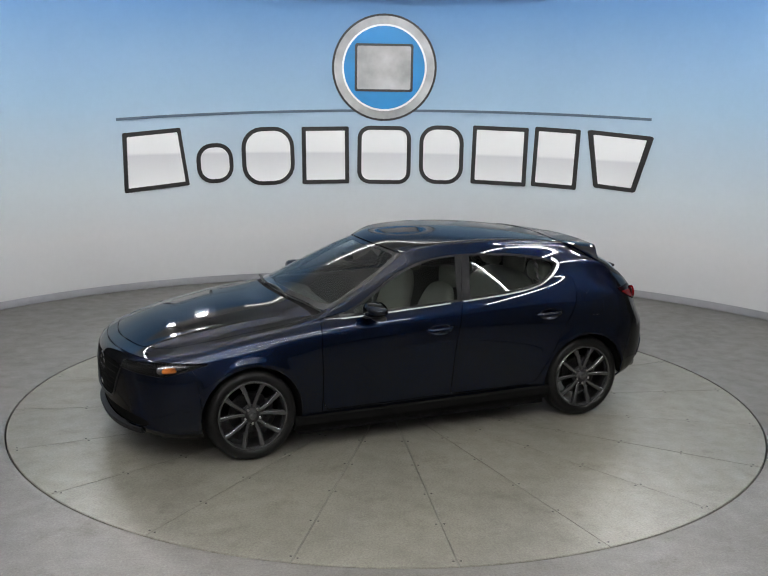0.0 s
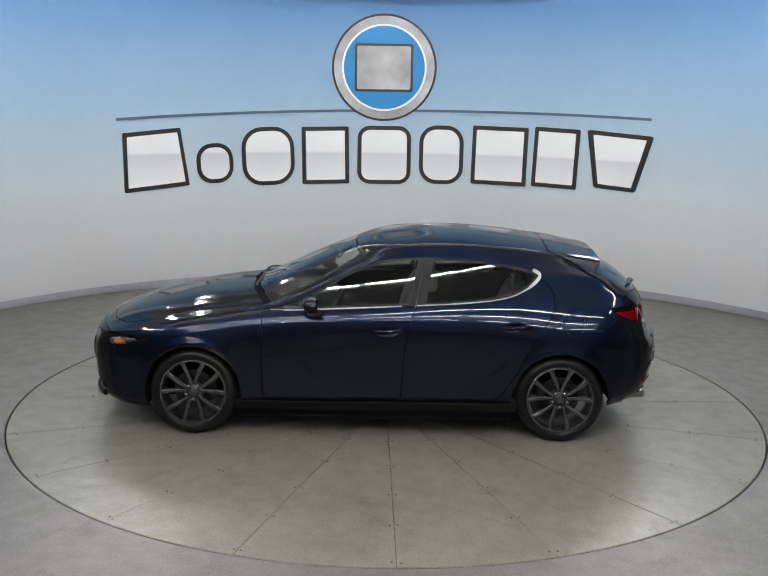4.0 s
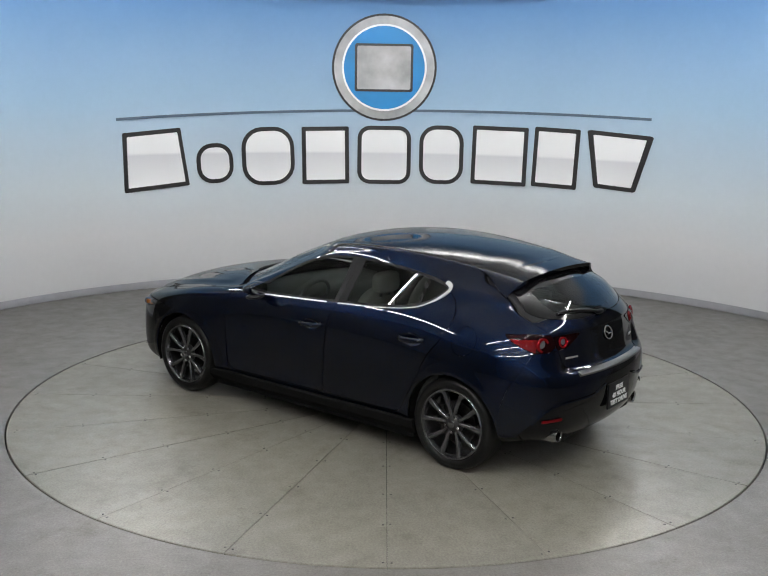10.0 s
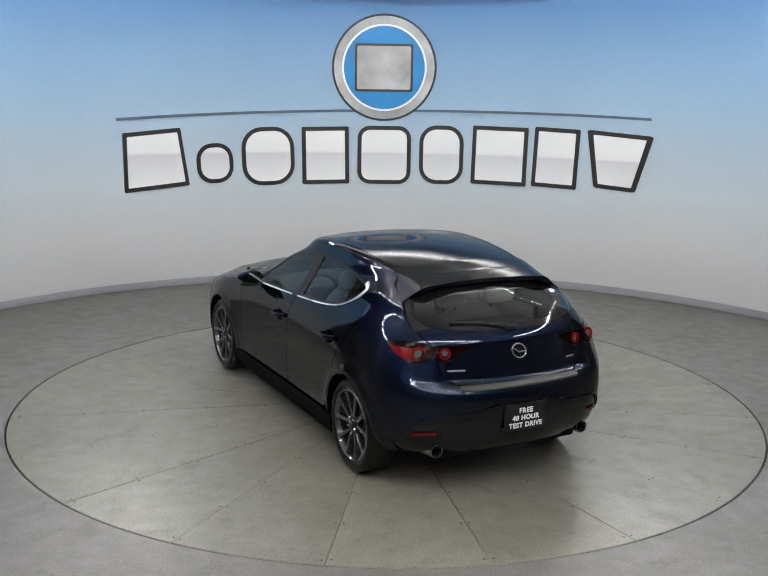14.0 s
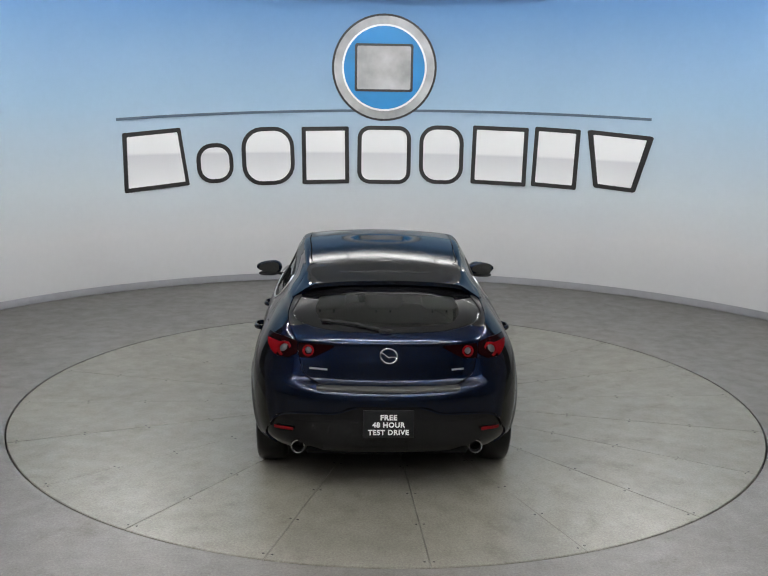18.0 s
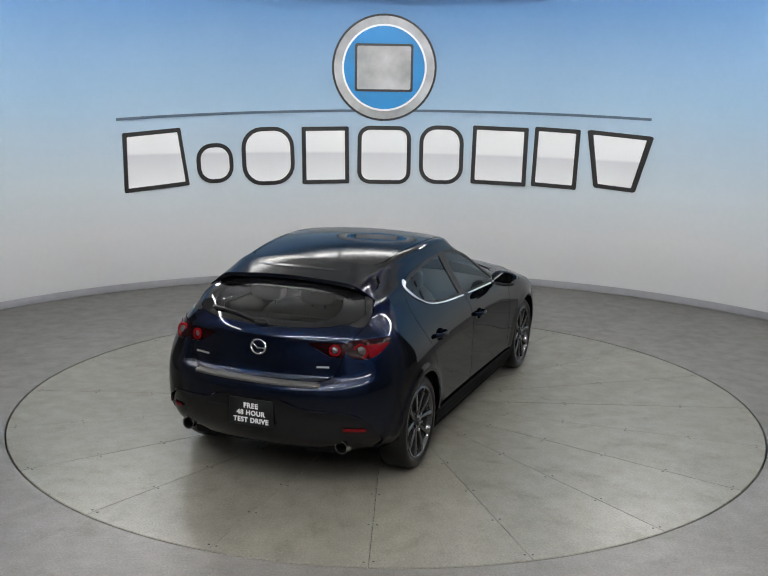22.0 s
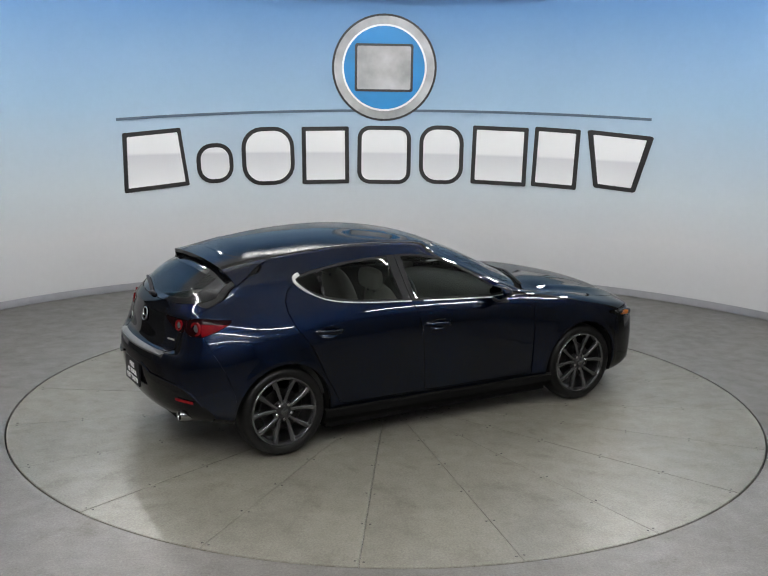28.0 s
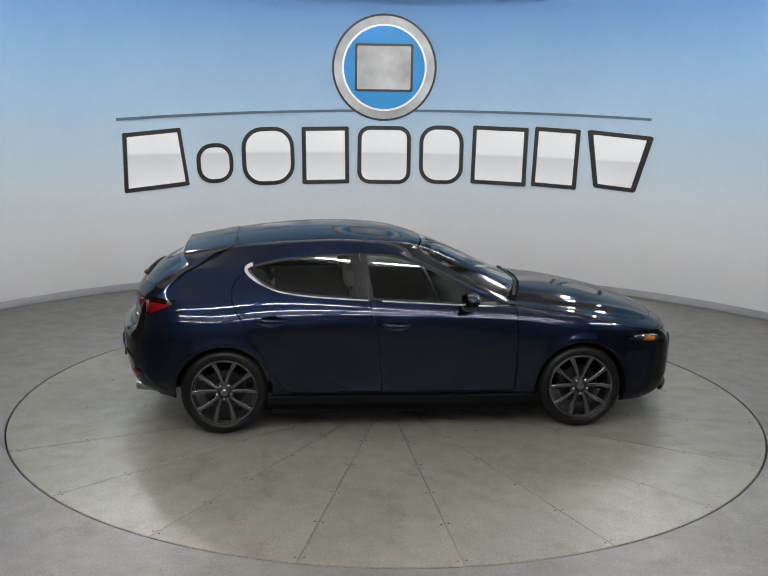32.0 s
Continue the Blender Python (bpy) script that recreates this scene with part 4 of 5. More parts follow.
        # bright strip along the foot of the side glass and round its rear tip
        for nm, x0, x1 in (("front_door", -0.262, 0.80), ("rear_door", -1.30, -0.270)):
            strip_panel(side, nm, doors[nm], dlo_line, x0, x1)
        # handles
        for nm, (hx, hz) in HANDLES.items():
            handle(side, hx, hz, doors[nm])
        mirror_unit(side, doors["front_door"])
        head_lamp(side, S(pieces["headlamp"]), car_e)
        tail_lamp(side, S(pieces["tail_lamp"]), S(pieces["gate_lamp"]), car_e, gate_ob)
        exhaust(side, car_e)
        bumper_details(side, rb)
    spoiler(gate_ob)
    gate_details(gate_ob)
    front_details(fb, car_e)
    plate(rb)
    wipers(car_e)
    # dark inner shell behind the gaps
    LV, LF = base
    glass = np.maximum.reduce([dlo(LV), ws(LV), rg(LV)])
    lv, lf = clip(LV, LF, -glass - 0.012)
    N = normals(lv, lf)
    lv = lv - N * 0.022
    W2, G2 = both(lv, lf)
    carobj("inner_shell", W2, G2, LINER, car_e, "dark inner body shell", 180)
    underbody(car_e)
    wheels(car_e)
    interior(car_e)
    return car_e


def window_bar(inn):
    Vv, Ff = inn
    bx = -0.985 - 0.10 * (Vv[:, 2] - 1.1)
    a = clip(Vv, Ff, 0.012 - np.abs(Vv[:, 0] - bx)) if len(Vv) else inn
    return a


def strip_panel(side, nm, parent, line, x0, x1):
    """Bright strip that follows the lower edge of the side glass."""
    n = len(line)
    lower = [p for k, p in enumerate(line[: int(n * 0.425)]) if x0 <= p[0] <= x1]
    if len(lower) < 3:
        return
    lower = np.array(lower)
    T = np.gradient(lower, axis=0)
    T /= np.linalg.norm(T, axis=1, keepdims=True)
    nrm = np.stack([T[:, 1], -T[:, 0]], 1)
    wide = np.array([0.007 + 0.013 * min(1, max(0, (-1.06 - p[0]) / 0.10)) for p in lower])
    V = []
    for k, (p, q) in enumerate(zip(lower, nrm)):
        for s, o in ((-0.2, 0.0), (-0.2, 0.007), (0.8, 0.008), (1.0, 0.0)):
            a = p + q * wide[k] * (-s)
            y = surface_y(*p)
            y2 = surface_y(*a)
            V.append((a[0], side * (y2 + o + 0.001), a[1]))
    F = []
    for k in range(len(lower) - 1):
        for m in range(3):
            f = (4 * k + m, 4 * k + 4 + m, 4 * k + 5 + m, 4 * k + 1 + m)
            F.append(f if side < 0 else f[::-1])
    carobj("bright_strip", V, F, SATIN, parent, "bright metal strip under the side glass", 50)


def handle(side, x, z, parent):
    y = surface_y(x, z)
    path = []
    for i in range(13):
        f = i / 12 * 2 - 1
        path.append((x + f * 0.105, side * (y + 0.040 * (1 - abs(f) ** 3.5) + 0.002), z + 0.006 - 0.006 * f))
    V, F = sweep(path, [(0.012 * math.cos(a), 0.017 * math.sin(a)) for a in [2 * math.pi * k / 10 for k in range(10)]])
    h = carobj("door_handle", V, F, PAINT, parent, "dark blue pull handle", 60)
    V, F = [], []
    n = 28
    for r, o in ((1.03, -0.001), (0.97, -0.004), (0.80, -0.013), (0.5, -0.018), (0.0, -0.019)):
        for i in range(n):
            a = 2 * math.pi * i / n
            V.append((x + CUP[0] * r * math.cos(a), side * (surface_y(x + CUP[0] * r * math.cos(a), z + CUP[1] * r * math.sin(a)) + o), z + CUP[1] * r * math.sin(a)))
    for j in range(4):
        for i in range(n):
            q = (i + 1) % n
            f = (j * n + i, (j + 1) * n + i, (j + 1) * n + q, j * n + q)
            F.append(f if side < 0 else f[::-1])
    carobj("handle_cup", V, F, PAINT, h, "dark hollow behind the handle", 60)


def blob(c, s, power=2.4, n=18, m=26):
    """A rounded body of half sizes s round c."""
    V, F = [], []
    for j in range(n + 1):
        b = math.pi * (j / n - 0.5)
        for i in range(m):
            a = 2 * math.pi * i / m
            sg = lambda v: math.copysign(abs(v) ** (2 / power), v)
            V.append((c[0] + s[0] * sg(math.cos(b)) * sg(math.cos(a)), c[1] + s[1] * sg(math.cos(b)) * sg(math.sin(a)), c[2] + s[2] * sg(math.sin(b))))
    for j in range(n):
        for i in range(m):
            q = (i + 1) % m
            F.append((j * m + i, j * m + q, (j + 1) * m + q, (j + 1) * m + i))
    return V, F


def mirror_unit(side, parent):
    V, F = blob((0.47, side * 0.918, 1.022), (0.072, 0.108, 0.060), 2.5)
    V = [(x, y, 1.027 + (z - 1.027) * (1 - 0.42 * min(1, max(0, (abs(y) - 0.86) / 0.166)))) for x, y, z in V]
    V = [(x + 0.25 * (abs(y) - 0.925) * -1.0 * 0.6, y, z + 0.10 * (0.925 - abs(y)) * -0.4) if x > 0.44 else (0.44 + (x - 0.44) * 0.35, y, z) for x, y, z in V]
    h = carobj("wing_mirror", V, F, PAINT, parent, "dark blue wing mirror housing", 60)
    V, F = blob((0.452, side * 0.925, 0.967), (0.050, 0.085, 0.018), 2.4, 10, 20)
    carobj("mirror_foot", V, F, BLACK_TRIM, h, "black lower mirror shell")
    V, F = sweep([(0.50, side * 0.80, 0.955), (0.485, side * 0.84, 0.962), (0.475, side * 0.89, 0.985)], [(0.03 * math.cos(a), 0.014 * math.sin(a)) for a in [2 * math.pi * k / 10 for k in range(10)]])
    carobj("mirror_arm", V, F, BLACK_TRIM, h, "black mirror arm")
    V, F = [], []
    n = 24
    for i in range(n):
        a = 2 * math.pi * i / n
        sg = lambda v: math.copysign(abs(v) ** 0.75, v)
        V.append((0.4125, side * 0.918 + 0.086 * sg(math.cos(a)), 1.025 + (0.042 - 0.014 * math.cos(a)) * sg(math.sin(a))))
    F.append(tuple(range(n))[::-1])
    carobj("mirror_glass", V, F, MIRROR, h, "mirror glass")


def head_lamp(side, P, parent):
    e = panel("headlamp", *P, LENS, parent, "slim headlamp with clear lens", 0.004, 0.001)
    e.visible_shadow = False
    panel("lamp_housing", *P, BLACK_GLOSS, e, "black lamp interior", 0.01, -0.025)
    V, F = blob((1.912, side * 0.758, 0.682), (0.058, 0.0235, 0.022), 3.0, 8, 18)
    carobj("indicator", V, F, AMBER, e, "amber indicator")
    V, F = blob((1.828, side * 0.784, 0.697), (0.052, 0.016, 0.020), 3.0, 8, 14)
    carobj("reflector", V, F, SILVER, e, "bright reflector")
    V, F = blob((1.890, side * 0.755, 0.684), (0.110, 0.017, 0.031), 3.2, 8, 18)
    carobj("lamp_bowl", V, F, SILVER, e, "bright bowl behind the indicator")
    V, F = lathe([(0.001, 0.0), (0.024, 0.002), (0.030, 0.012), (0.031, 0.02)], 20)
    V = [(2.06 - h * 0.9, side * (0.60 + r), 0.678 + z) for r, h, z in V]
    carobj("projector", V, F, SILVER, e, "round projector lamp")


def tail_lamp(side, P, Q, parent, gate_ob):
    e = panel("tail_lamp", *P, DARK_RED, parent, "wrap-round red tail lamp", 0.012, 0.004)
    V, F = P
    red = np.minimum(np.minimum(-1.735 - V[:, 0], V[:, 0] + 1.905), np.minimum(0.976 - V[:, 2], V[:, 2] - 0.880))
    r = clip(V, F, red)
    panel("red_lens", *r, RED_LENS, e, "bright red lens", 0.004, 0.007)
    lamp_ring(side, 0.658, 0.943, 0.050, e)
    g = panel("inner_lamp", *Q, DARK_RED, gate_ob, "dark red inner tail lamp", 0.012, 0.004)
    lamp_ring(side, 0.505, 0.947, 0.038, g)


def lamp_ring(side, y, z, r, parent):
    x = surface_x(y, z)
    prof = [(r * 1.0, -0.004), (r * 0.98, 0.012), (r * 0.72, 0.014), (r * 0.62, 0.004)]
    V, F = lathe(prof, 28)
    d = Vector((-1.0, side * 0.30, 0.12)).normalized()
    m = Matrix.Translation(Vector((x, side * y, z)) + d * 0.001) @ Vector((0, 1, 0)).rotation_difference(d).to_matrix().to_4x4()
    o = carobj("lamp_ring", [m @ Vector(v) for v in V], F, RING_RED, parent, "round red lamp ring", 40)
    V, F = lathe([(0.001, 0.012), (r * 0.30, 0.010), (r * 0.55, 0.004), (r * 0.66, 0.002)], 20)
    carobj("lamp_bulb", [m @ Vector(v) for v in V], F, BULB, o, "clear lamp centre", 40)


def exhaust(side, parent):
    prof = [(0.035, 0.004), (0.038, -0.002), (0.044, -0.004), (0.046, 0.004), (0.046, 0.14)]
    V, F = lathe(prof, 28)
    e = carobj("exhaust_tip", [(-2.032 + h, side * 0.572 + a, 0.322 + b - 0.10 * h) for a, h, b in V], F, EXHAUST, parent, "chrome exhaust tip", 40)
    V, F = lathe([(0.001, 0.05), (0.0348, 0.05), (0.0348, 0.003)], 24)
    carobj("exhaust_bore", [(-2.032 + h, side * 0.572 + a, 0.320 + b - 0.10 * h) for a, h, b in V], F, LINER, e, "dark exhaust bore", 40)


def strip_on_rear(name, pts, w, mat, parent, label="", lift=0.004, side=1):
    """A flat strip laid on the rear skin through (y, z) points; w is half its height."""
    L = smooth_line(pts, 6)
    V, F = [], []
    for y, z in L:
        for dz, o in ((w, 0.0), (w * 0.9, lift), (-w * 0.9, lift), (-w, 0.0)):
            V.append((surface_x(y, z + dz) - o, side * y, z + dz))
    for k in range(len(L) - 1):
        for m in range(3):
            F.append((4 * k + m, 4 * k + 1 + m, 4 * k + 5 + m, 4 * k + 4 + m))
    return carobj(name, V, F, mat, parent, label, 50)


def bumper_details(side, rb):
    strip_on_rear("valance_lip", [(0.20, 0.628), (0.27, 0.606), (0.345, 0.582), (0.50, 0.572), (0.62, 0.560), (0.69, 0.533), (0.735, 0.488), (0.765, 0.425)], 0.006, PAINT, rb, "dark glossy lip over the lower bumper", 0.010, side)
    strip_on_rear("reflector", [(0.60, 0.452), (0.66, 0.449), (0.725, 0.443)], 0.010, RING_RED, rb, "small red reflector", 0.006, side)


def top_z(x, y):
    V = SKIN_V
    w = np.exp(-((V[:, 0] - x) ** 2 + (V[:, 1] - abs(y)) ** 2) / 0.0005) * (V[:, 2] > 1.15)
    return float((w * V[:, 2]).sum() / (w.sum() + 1e-12))


def relaxed(V, F, rounds):
    """The surface with its inner points evened out; its rim stays."""
    V = np.array(V, float)
    E = {}
    for f in F:
        for a, b in zip(f, f[1:] + f[:1]):
            E[(min(a, b), max(a, b))] = E.get((min(a, b), max(a, b)), 0) + 1
    rim = np.zeros(len(V), bool)
    for (a, b), k in E.items():
        if k == 1:
            rim[a] = rim[b] = True
    A = np.array(list(E))
    for _ in range(rounds):
        S, n = np.zeros_like(V), np.zeros(len(V))
        for i, j in ((0, 1), (1, 0)):
            np.add.at(S, A[:, i], V[A[:, j]])
            np.add.at(n, A[:, i], 1)
        M = S / np.maximum(n, 1)[:, None]
        V = np.where(rim[:, None], V, 0.5 * V + 0.5 * M)
    return V


def spoiler(gate_ob):
    """Roof spoiler with pointed side fins: the roof's rear end and the tops of the rear pillars, swept up and back to a thin edge."""
    X, Y, Z = SKIN_V.T
    fin = 1.372 + (X + 1.29) * 0.52
    g = np.minimum.reduce([-1.278 - X, Z - fin, X + 1.622, Z - 1.15])
    V, F = clip(SKIN_V, SKIN_F, g)
    N = normals(V, F)
    middle = V[:, 1] < 1e-4
    N[middle, 1] = 0
    t = np.clip((-1.278 - V[:, 0]) / 0.344, 0, 1)
    # the middle lies on one straight slope from the roof to the rear edge, the ends bend down into the fins
    w = np.clip((0.605 - V[:, 1]) / 0.15, 0, 1)
    w = w * w * (3 - 2 * w) * np.clip(t / 0.2, 0, 1)
    slope = 1.407 - 0.070 * t - 0.030 * (V[:, 1] / 0.53) ** 2
    V = V + N * (0.004 + 0.006 * t * (1 - w))[:, None]
    V[:, 2] += w * (slope - V[:, 2])
    V[:, 0] -= w * 0.050 * t
    V, F = both(V, F)
    V = relaxed(V, F, 14)
    s = panel("roof_spoiler", V, F, PAINT, gate_ob, "dark blue roof spoiler with pointed side fins", 0.028)
    bm = bmesh.new()
    bm.from_mesh(s.data)
    bmesh.ops.delete(bm, geom=[v for v in bm.verts if not v.link_faces], context="VERTS")
    bmesh.ops.remove_doubles(bm, verts=bm.verts, dist=1e-5)
    bm.to_mesh(s.data)
    bm.free()
    s.data.set_sharp_from_angle(angle=radians(40))
    bm = bmesh.new()
    box(bm, (-1.645, 0, 1.317), (0.03, 0.30, 0.010), 0.003)
    carpart("high_brake_lamp", bm, DARK_RED, s, "dark red high brake lamp")


def gate_details(gate_ob):
    # plain ring badge
    x = surface_x(0.0, 0.932)
    tilt = Vector((-1, 0, 0.30)).normalized()
    m = Matrix.Translation((x, 0, 0.932)) @ Vector((0, 1, 0)).rotation_difference(tilt).to_matrix().to_4x4()
    V, F = [], []
    n, k = 40, 8
    for i in range(n):
        a = 2 * math.pi * i / n
        for j in range(k):
            b = 2 * math.pi * j / k
            r = 1 + 0.13 * math.cos(b)
            V.append(m @ Vector((0.053 * r * math.cos(a), 0.006 + 0.006 * math.sin(b), 0.045 * r * math.sin(a))))
    for i in range(n):
        for j in range(k):
            F.append((i * k + j, i * k + (j + 1) % k, ((i + 1) % n) * k + (j + 1) % k, ((i + 1) % n) * k + j))
    ring_ob = carobj("badge_ring", V, F, CHROME, gate_ob, "plain chrome oval ring", 60)
    path = [m @ Vector((0.052 * f, 0.008, 0.020 * abs(f) ** 0.7 - 0.012)) for f in [i / 8 - 1 for i in range(17)]]
    V, F = sweep(path, [(0.005 * math.cos(a), 0.005 * math.sin(a)) for a in [2 * math.pi * j / 8 for j in range(8)]])
    carobj("badge_bar", V, F, CHROME, ring_ob, "plain curved chrome bar", 60)
    strip_on_rear("name_bar", [(0.385, 0.838), (0.44, 0.839), (0.500, 0.839)], 0.0055, SATIN, gate_ob, "small plain bright bar", 0.004)
    strip_on_rear("name_bar", [(0.402, 0.838), (0.44, 0.839), (0.48, 0.839)], 0.0055, SATIN, gate_ob, "small plain bright bar", 0.004, -1)
    # guard strip on the bumper top
    V, F = [], []
    n, half = 36, 0.452
    for i in range(n + 1):
        f = 2 * i / n - 1
        y = half * f
        x = surface_x(y, 0.71)
        t = 1 - 0.7 * abs(f) ** 8
        V += [(x + 0.055, y, 0.744), (x + 0.050, y, 0.744 + 0.010 * t), (x + 0.010, y, 0.741 + 0.009 * t), (x - 0.006, y, 0.737), (x - 0.007, y, 0.725), (x + 0.02, y, 0.715)]
    for i in range(n):
        for j in range(5):
            F.append((6 * i + j, 6 * i + 6 + j, 6 * i + 7 + j, 6 * i + 1 + j))
    F += [tuple(range(6)), tuple(range(6 * n, 6 * n + 6))[::-1]]
    carobj("step_guard", V, F, STEP_GREY, gate_ob.parent, "grey guard strip on the bumper top", 40)
    # rear wiper
    a = Vector((surface_x(0.02, 1.085) - 0.02, 0.02, 1.078))
    b = Vector((surface_x(0.42, 1.12) - 0.014, 0.425, 1.122))
    pts = [a.lerp(b, i / 12) + Vector((0, 0, 0.012 * math.sin(math.pi * i / 12))) for i in range(13)]
    V, F = sweep(pts, [(0.012 * math.cos(t), 0.011 * math.sin(t)) for t in [2 * math.pi * j / 8 for j in range(8)]])
    w = carobj("rear_wiper", V, F, BLACK_TRIM, gate_ob, "black rear wiper", 60)
    V, F = blob(tuple(a), (0.022, 0.045, 0.016), 2.4, 8, 14)
    carobj("wiper_pivot", V, F, BLACK_TRIM, w)


def front_details(fb, car_e):
    # lip along the chin
    L = [(surface_x(y, 0.30, False) - 0.030 + 0.018 * (1 - (abs(y) / 0.72) ** 4), y, 0.238 + 0.02 * abs(y) ** 2) for y in [0.64 * (i / 16 - 1) for i in range(33)]]
    V, F = sweep(L, [(0.022, 0.004), (0.018, 0.014), (-0.012, 0.024), (-0.012, -0.03), (0.012, -0.024)])
    W = [Vector(v) for v in V]
    carobj("chin_lip", W, F, BLACK_TRIM, fb, "black lip along the chin", 40)
    # mesh rows in the grille and a bright wing along its lower edge
    for j in range(5):
        z = 0.45 + 0.045 * j
        half = 0.30 + 0.10 * j / 4
        L = [(surface_x(y, z, False) - 0.014, y, z) for y in [half * (i / 10 - 1) for i in range(21)]]
        V, F = sweep(L, [(0.004, 0.004), (-0.004, 0.004), (-0.004, -0.004), (0.004, -0.004)])
        carobj("grille_bar", V, F, LINER, fb, "", 60)
    L = [(surface_x(y, z, False) + 0.002, y, z) for y, z in smooth_line([(-.462, .645), (-.43, .55), (-.34, .43), (-.2, .402), (0, .398), (.2, .402), (.34, .43), (.43, .55), (.462, .645)], 6)]
    V, F = sweep(L, ring_section(0.007))
    carobj("grille_surround", V, F, RIM_DARK, fb, "dark metal grille surround", 60)
    x = surface_x(0.0, 0.59, False)
    V, F = [], []
    n, k = 36, 8
    for i in range(n):
        a = 2 * math.pi * i / n
        for j in range(k):
            b = 2 * math.pi * j / k
            r = 1 + 0.15 * math.cos(b)
            V.append((x - 0.026 + 0.006 * math.sin(b), 0.072 * r * math.cos(a), 0.59 + 0.058 * r * math.sin(a)))
    for i in range(n):
        for j in range(k):
            F.append((i * k + j, i * k + (j + 1) % k, ((i + 1) % n) * k + (j + 1) % k, ((i + 1) % n) * k + j))
    carobj("badge_ring", V, F, CHROME, fb, "plain chrome oval ring", 60)


def plate(rb):
    x = surface_x(0.0, 0.52) + 0.002
    bm = box(bmesh.new(), (x, 0, 0.522), (0.014, 0.318, 0.180), 0.004)
    p = carpart("dealer_plate", bm, BLACK_TRIM, rb, "black plate with white words")
    for words, z, size in (("FREE", 0.565, 0.047), ("48 HOUR", 0.517, 0.045), ("TEST DRIVE", 0.468, 0.045)):
        cu = bpy.data.curves.new("plate_words", "FONT")
        cu.body, cu.size, cu.align_x, cu.align_y = words, size, "CENTER", "CENTER"
        cu.extrude, cu.offset, cu.space_character = 0.001, 0.0016, 1.12
        me = bpy.data.meshes.new_from_object(bpy.data.objects.new("words", cu))
        me.materials.append(WHITE_PRINT)
        ob = new("plate_words", me)
        ob.parent = p
        ob.matrix_basis = Matrix.Translation(Vector((x - 0.0085, 0, z)) + CAR_OFF) @ Matrix(((0, 0, -1, 0), (-1, 0, 0, 0), (0, 1, 0, 0), (0, 0, 0, 1)))
        tagged(ob, "white painted words")


def wipers(car_e):
    for y0, y1, x1 in ((0.38, -0.22, 0.935), (-0.14, -0.66, 0.80)):
        pts = []
        for i in range(13):
            f = i / 12
            y = y0 + (y1 - y0) * f
            x = 0.965 - 0.025 * math.sin(math.pi * f) - 0.42 * max(0, abs(y) - 0.3) ** 1.3
            pts.append((x, y, 1.045 - 0.12 * max(0, abs(y) - 0.35) + 0.016 * math.sin(math.pi * f)))
        V, F = sweep(pts, [(0.010 * math.cos(t), 0.008 * math.sin(t)) for t in [2 * math.pi * j / 8 for j in range(8)]])
        carobj("wiper", V, F, BLACK_TRIM, car_e, "black windscreen wiper", 60)


def underbody(car_e):
    bm = box(bmesh.new(), (0.0, 0, 0.180), (2.04, 1.64, 0.09), 0.01)
    carpart("floor_pan", bm, LINER, car_e, "dark underbody")
    bm = box(bmesh.new(), (1.62, 0, 0.24), (0.95, 1.06, 0.09), 0.02)
    carpart("front_tray", bm, LINER, car_e, "dark engine tray")
    bm = box(bmesh.new(), (-1.50, 0, 0.31), (1.05, 1.04, 0.09), 0.02)
    carpart("rear_tray", bm, LINER, car_e, "dark rear underbody")
    for x0 in (HUB_X, -HUB_X):
        for side in (1, -1):
            V, F = [], []
            n = 28
            for i in range(n + 1):
                lo, hi = -0.10, (1.10 if x0 > 0 else 1.005)
                a = math.pi * (lo + (hi - lo) * i / n)
                for y in (0.50, 0.846):
                    V.append((x0 + 0.363 * math.cos(a), side * y, HUB_Z + 0.363 * math.sin(a)))
            V.append((x0, side * 0.50, HUB_Z))
            for i in range(n):
                F.append((2 * i, 2 * i + 1, 2 * i + 3, 2 * i + 2))
                F.append((2 * i, 2 * i + 2, len(V) - 1))
            carobj("arch_liner", V, F, LINER, car_e, "dark wheel arch liner", 40)


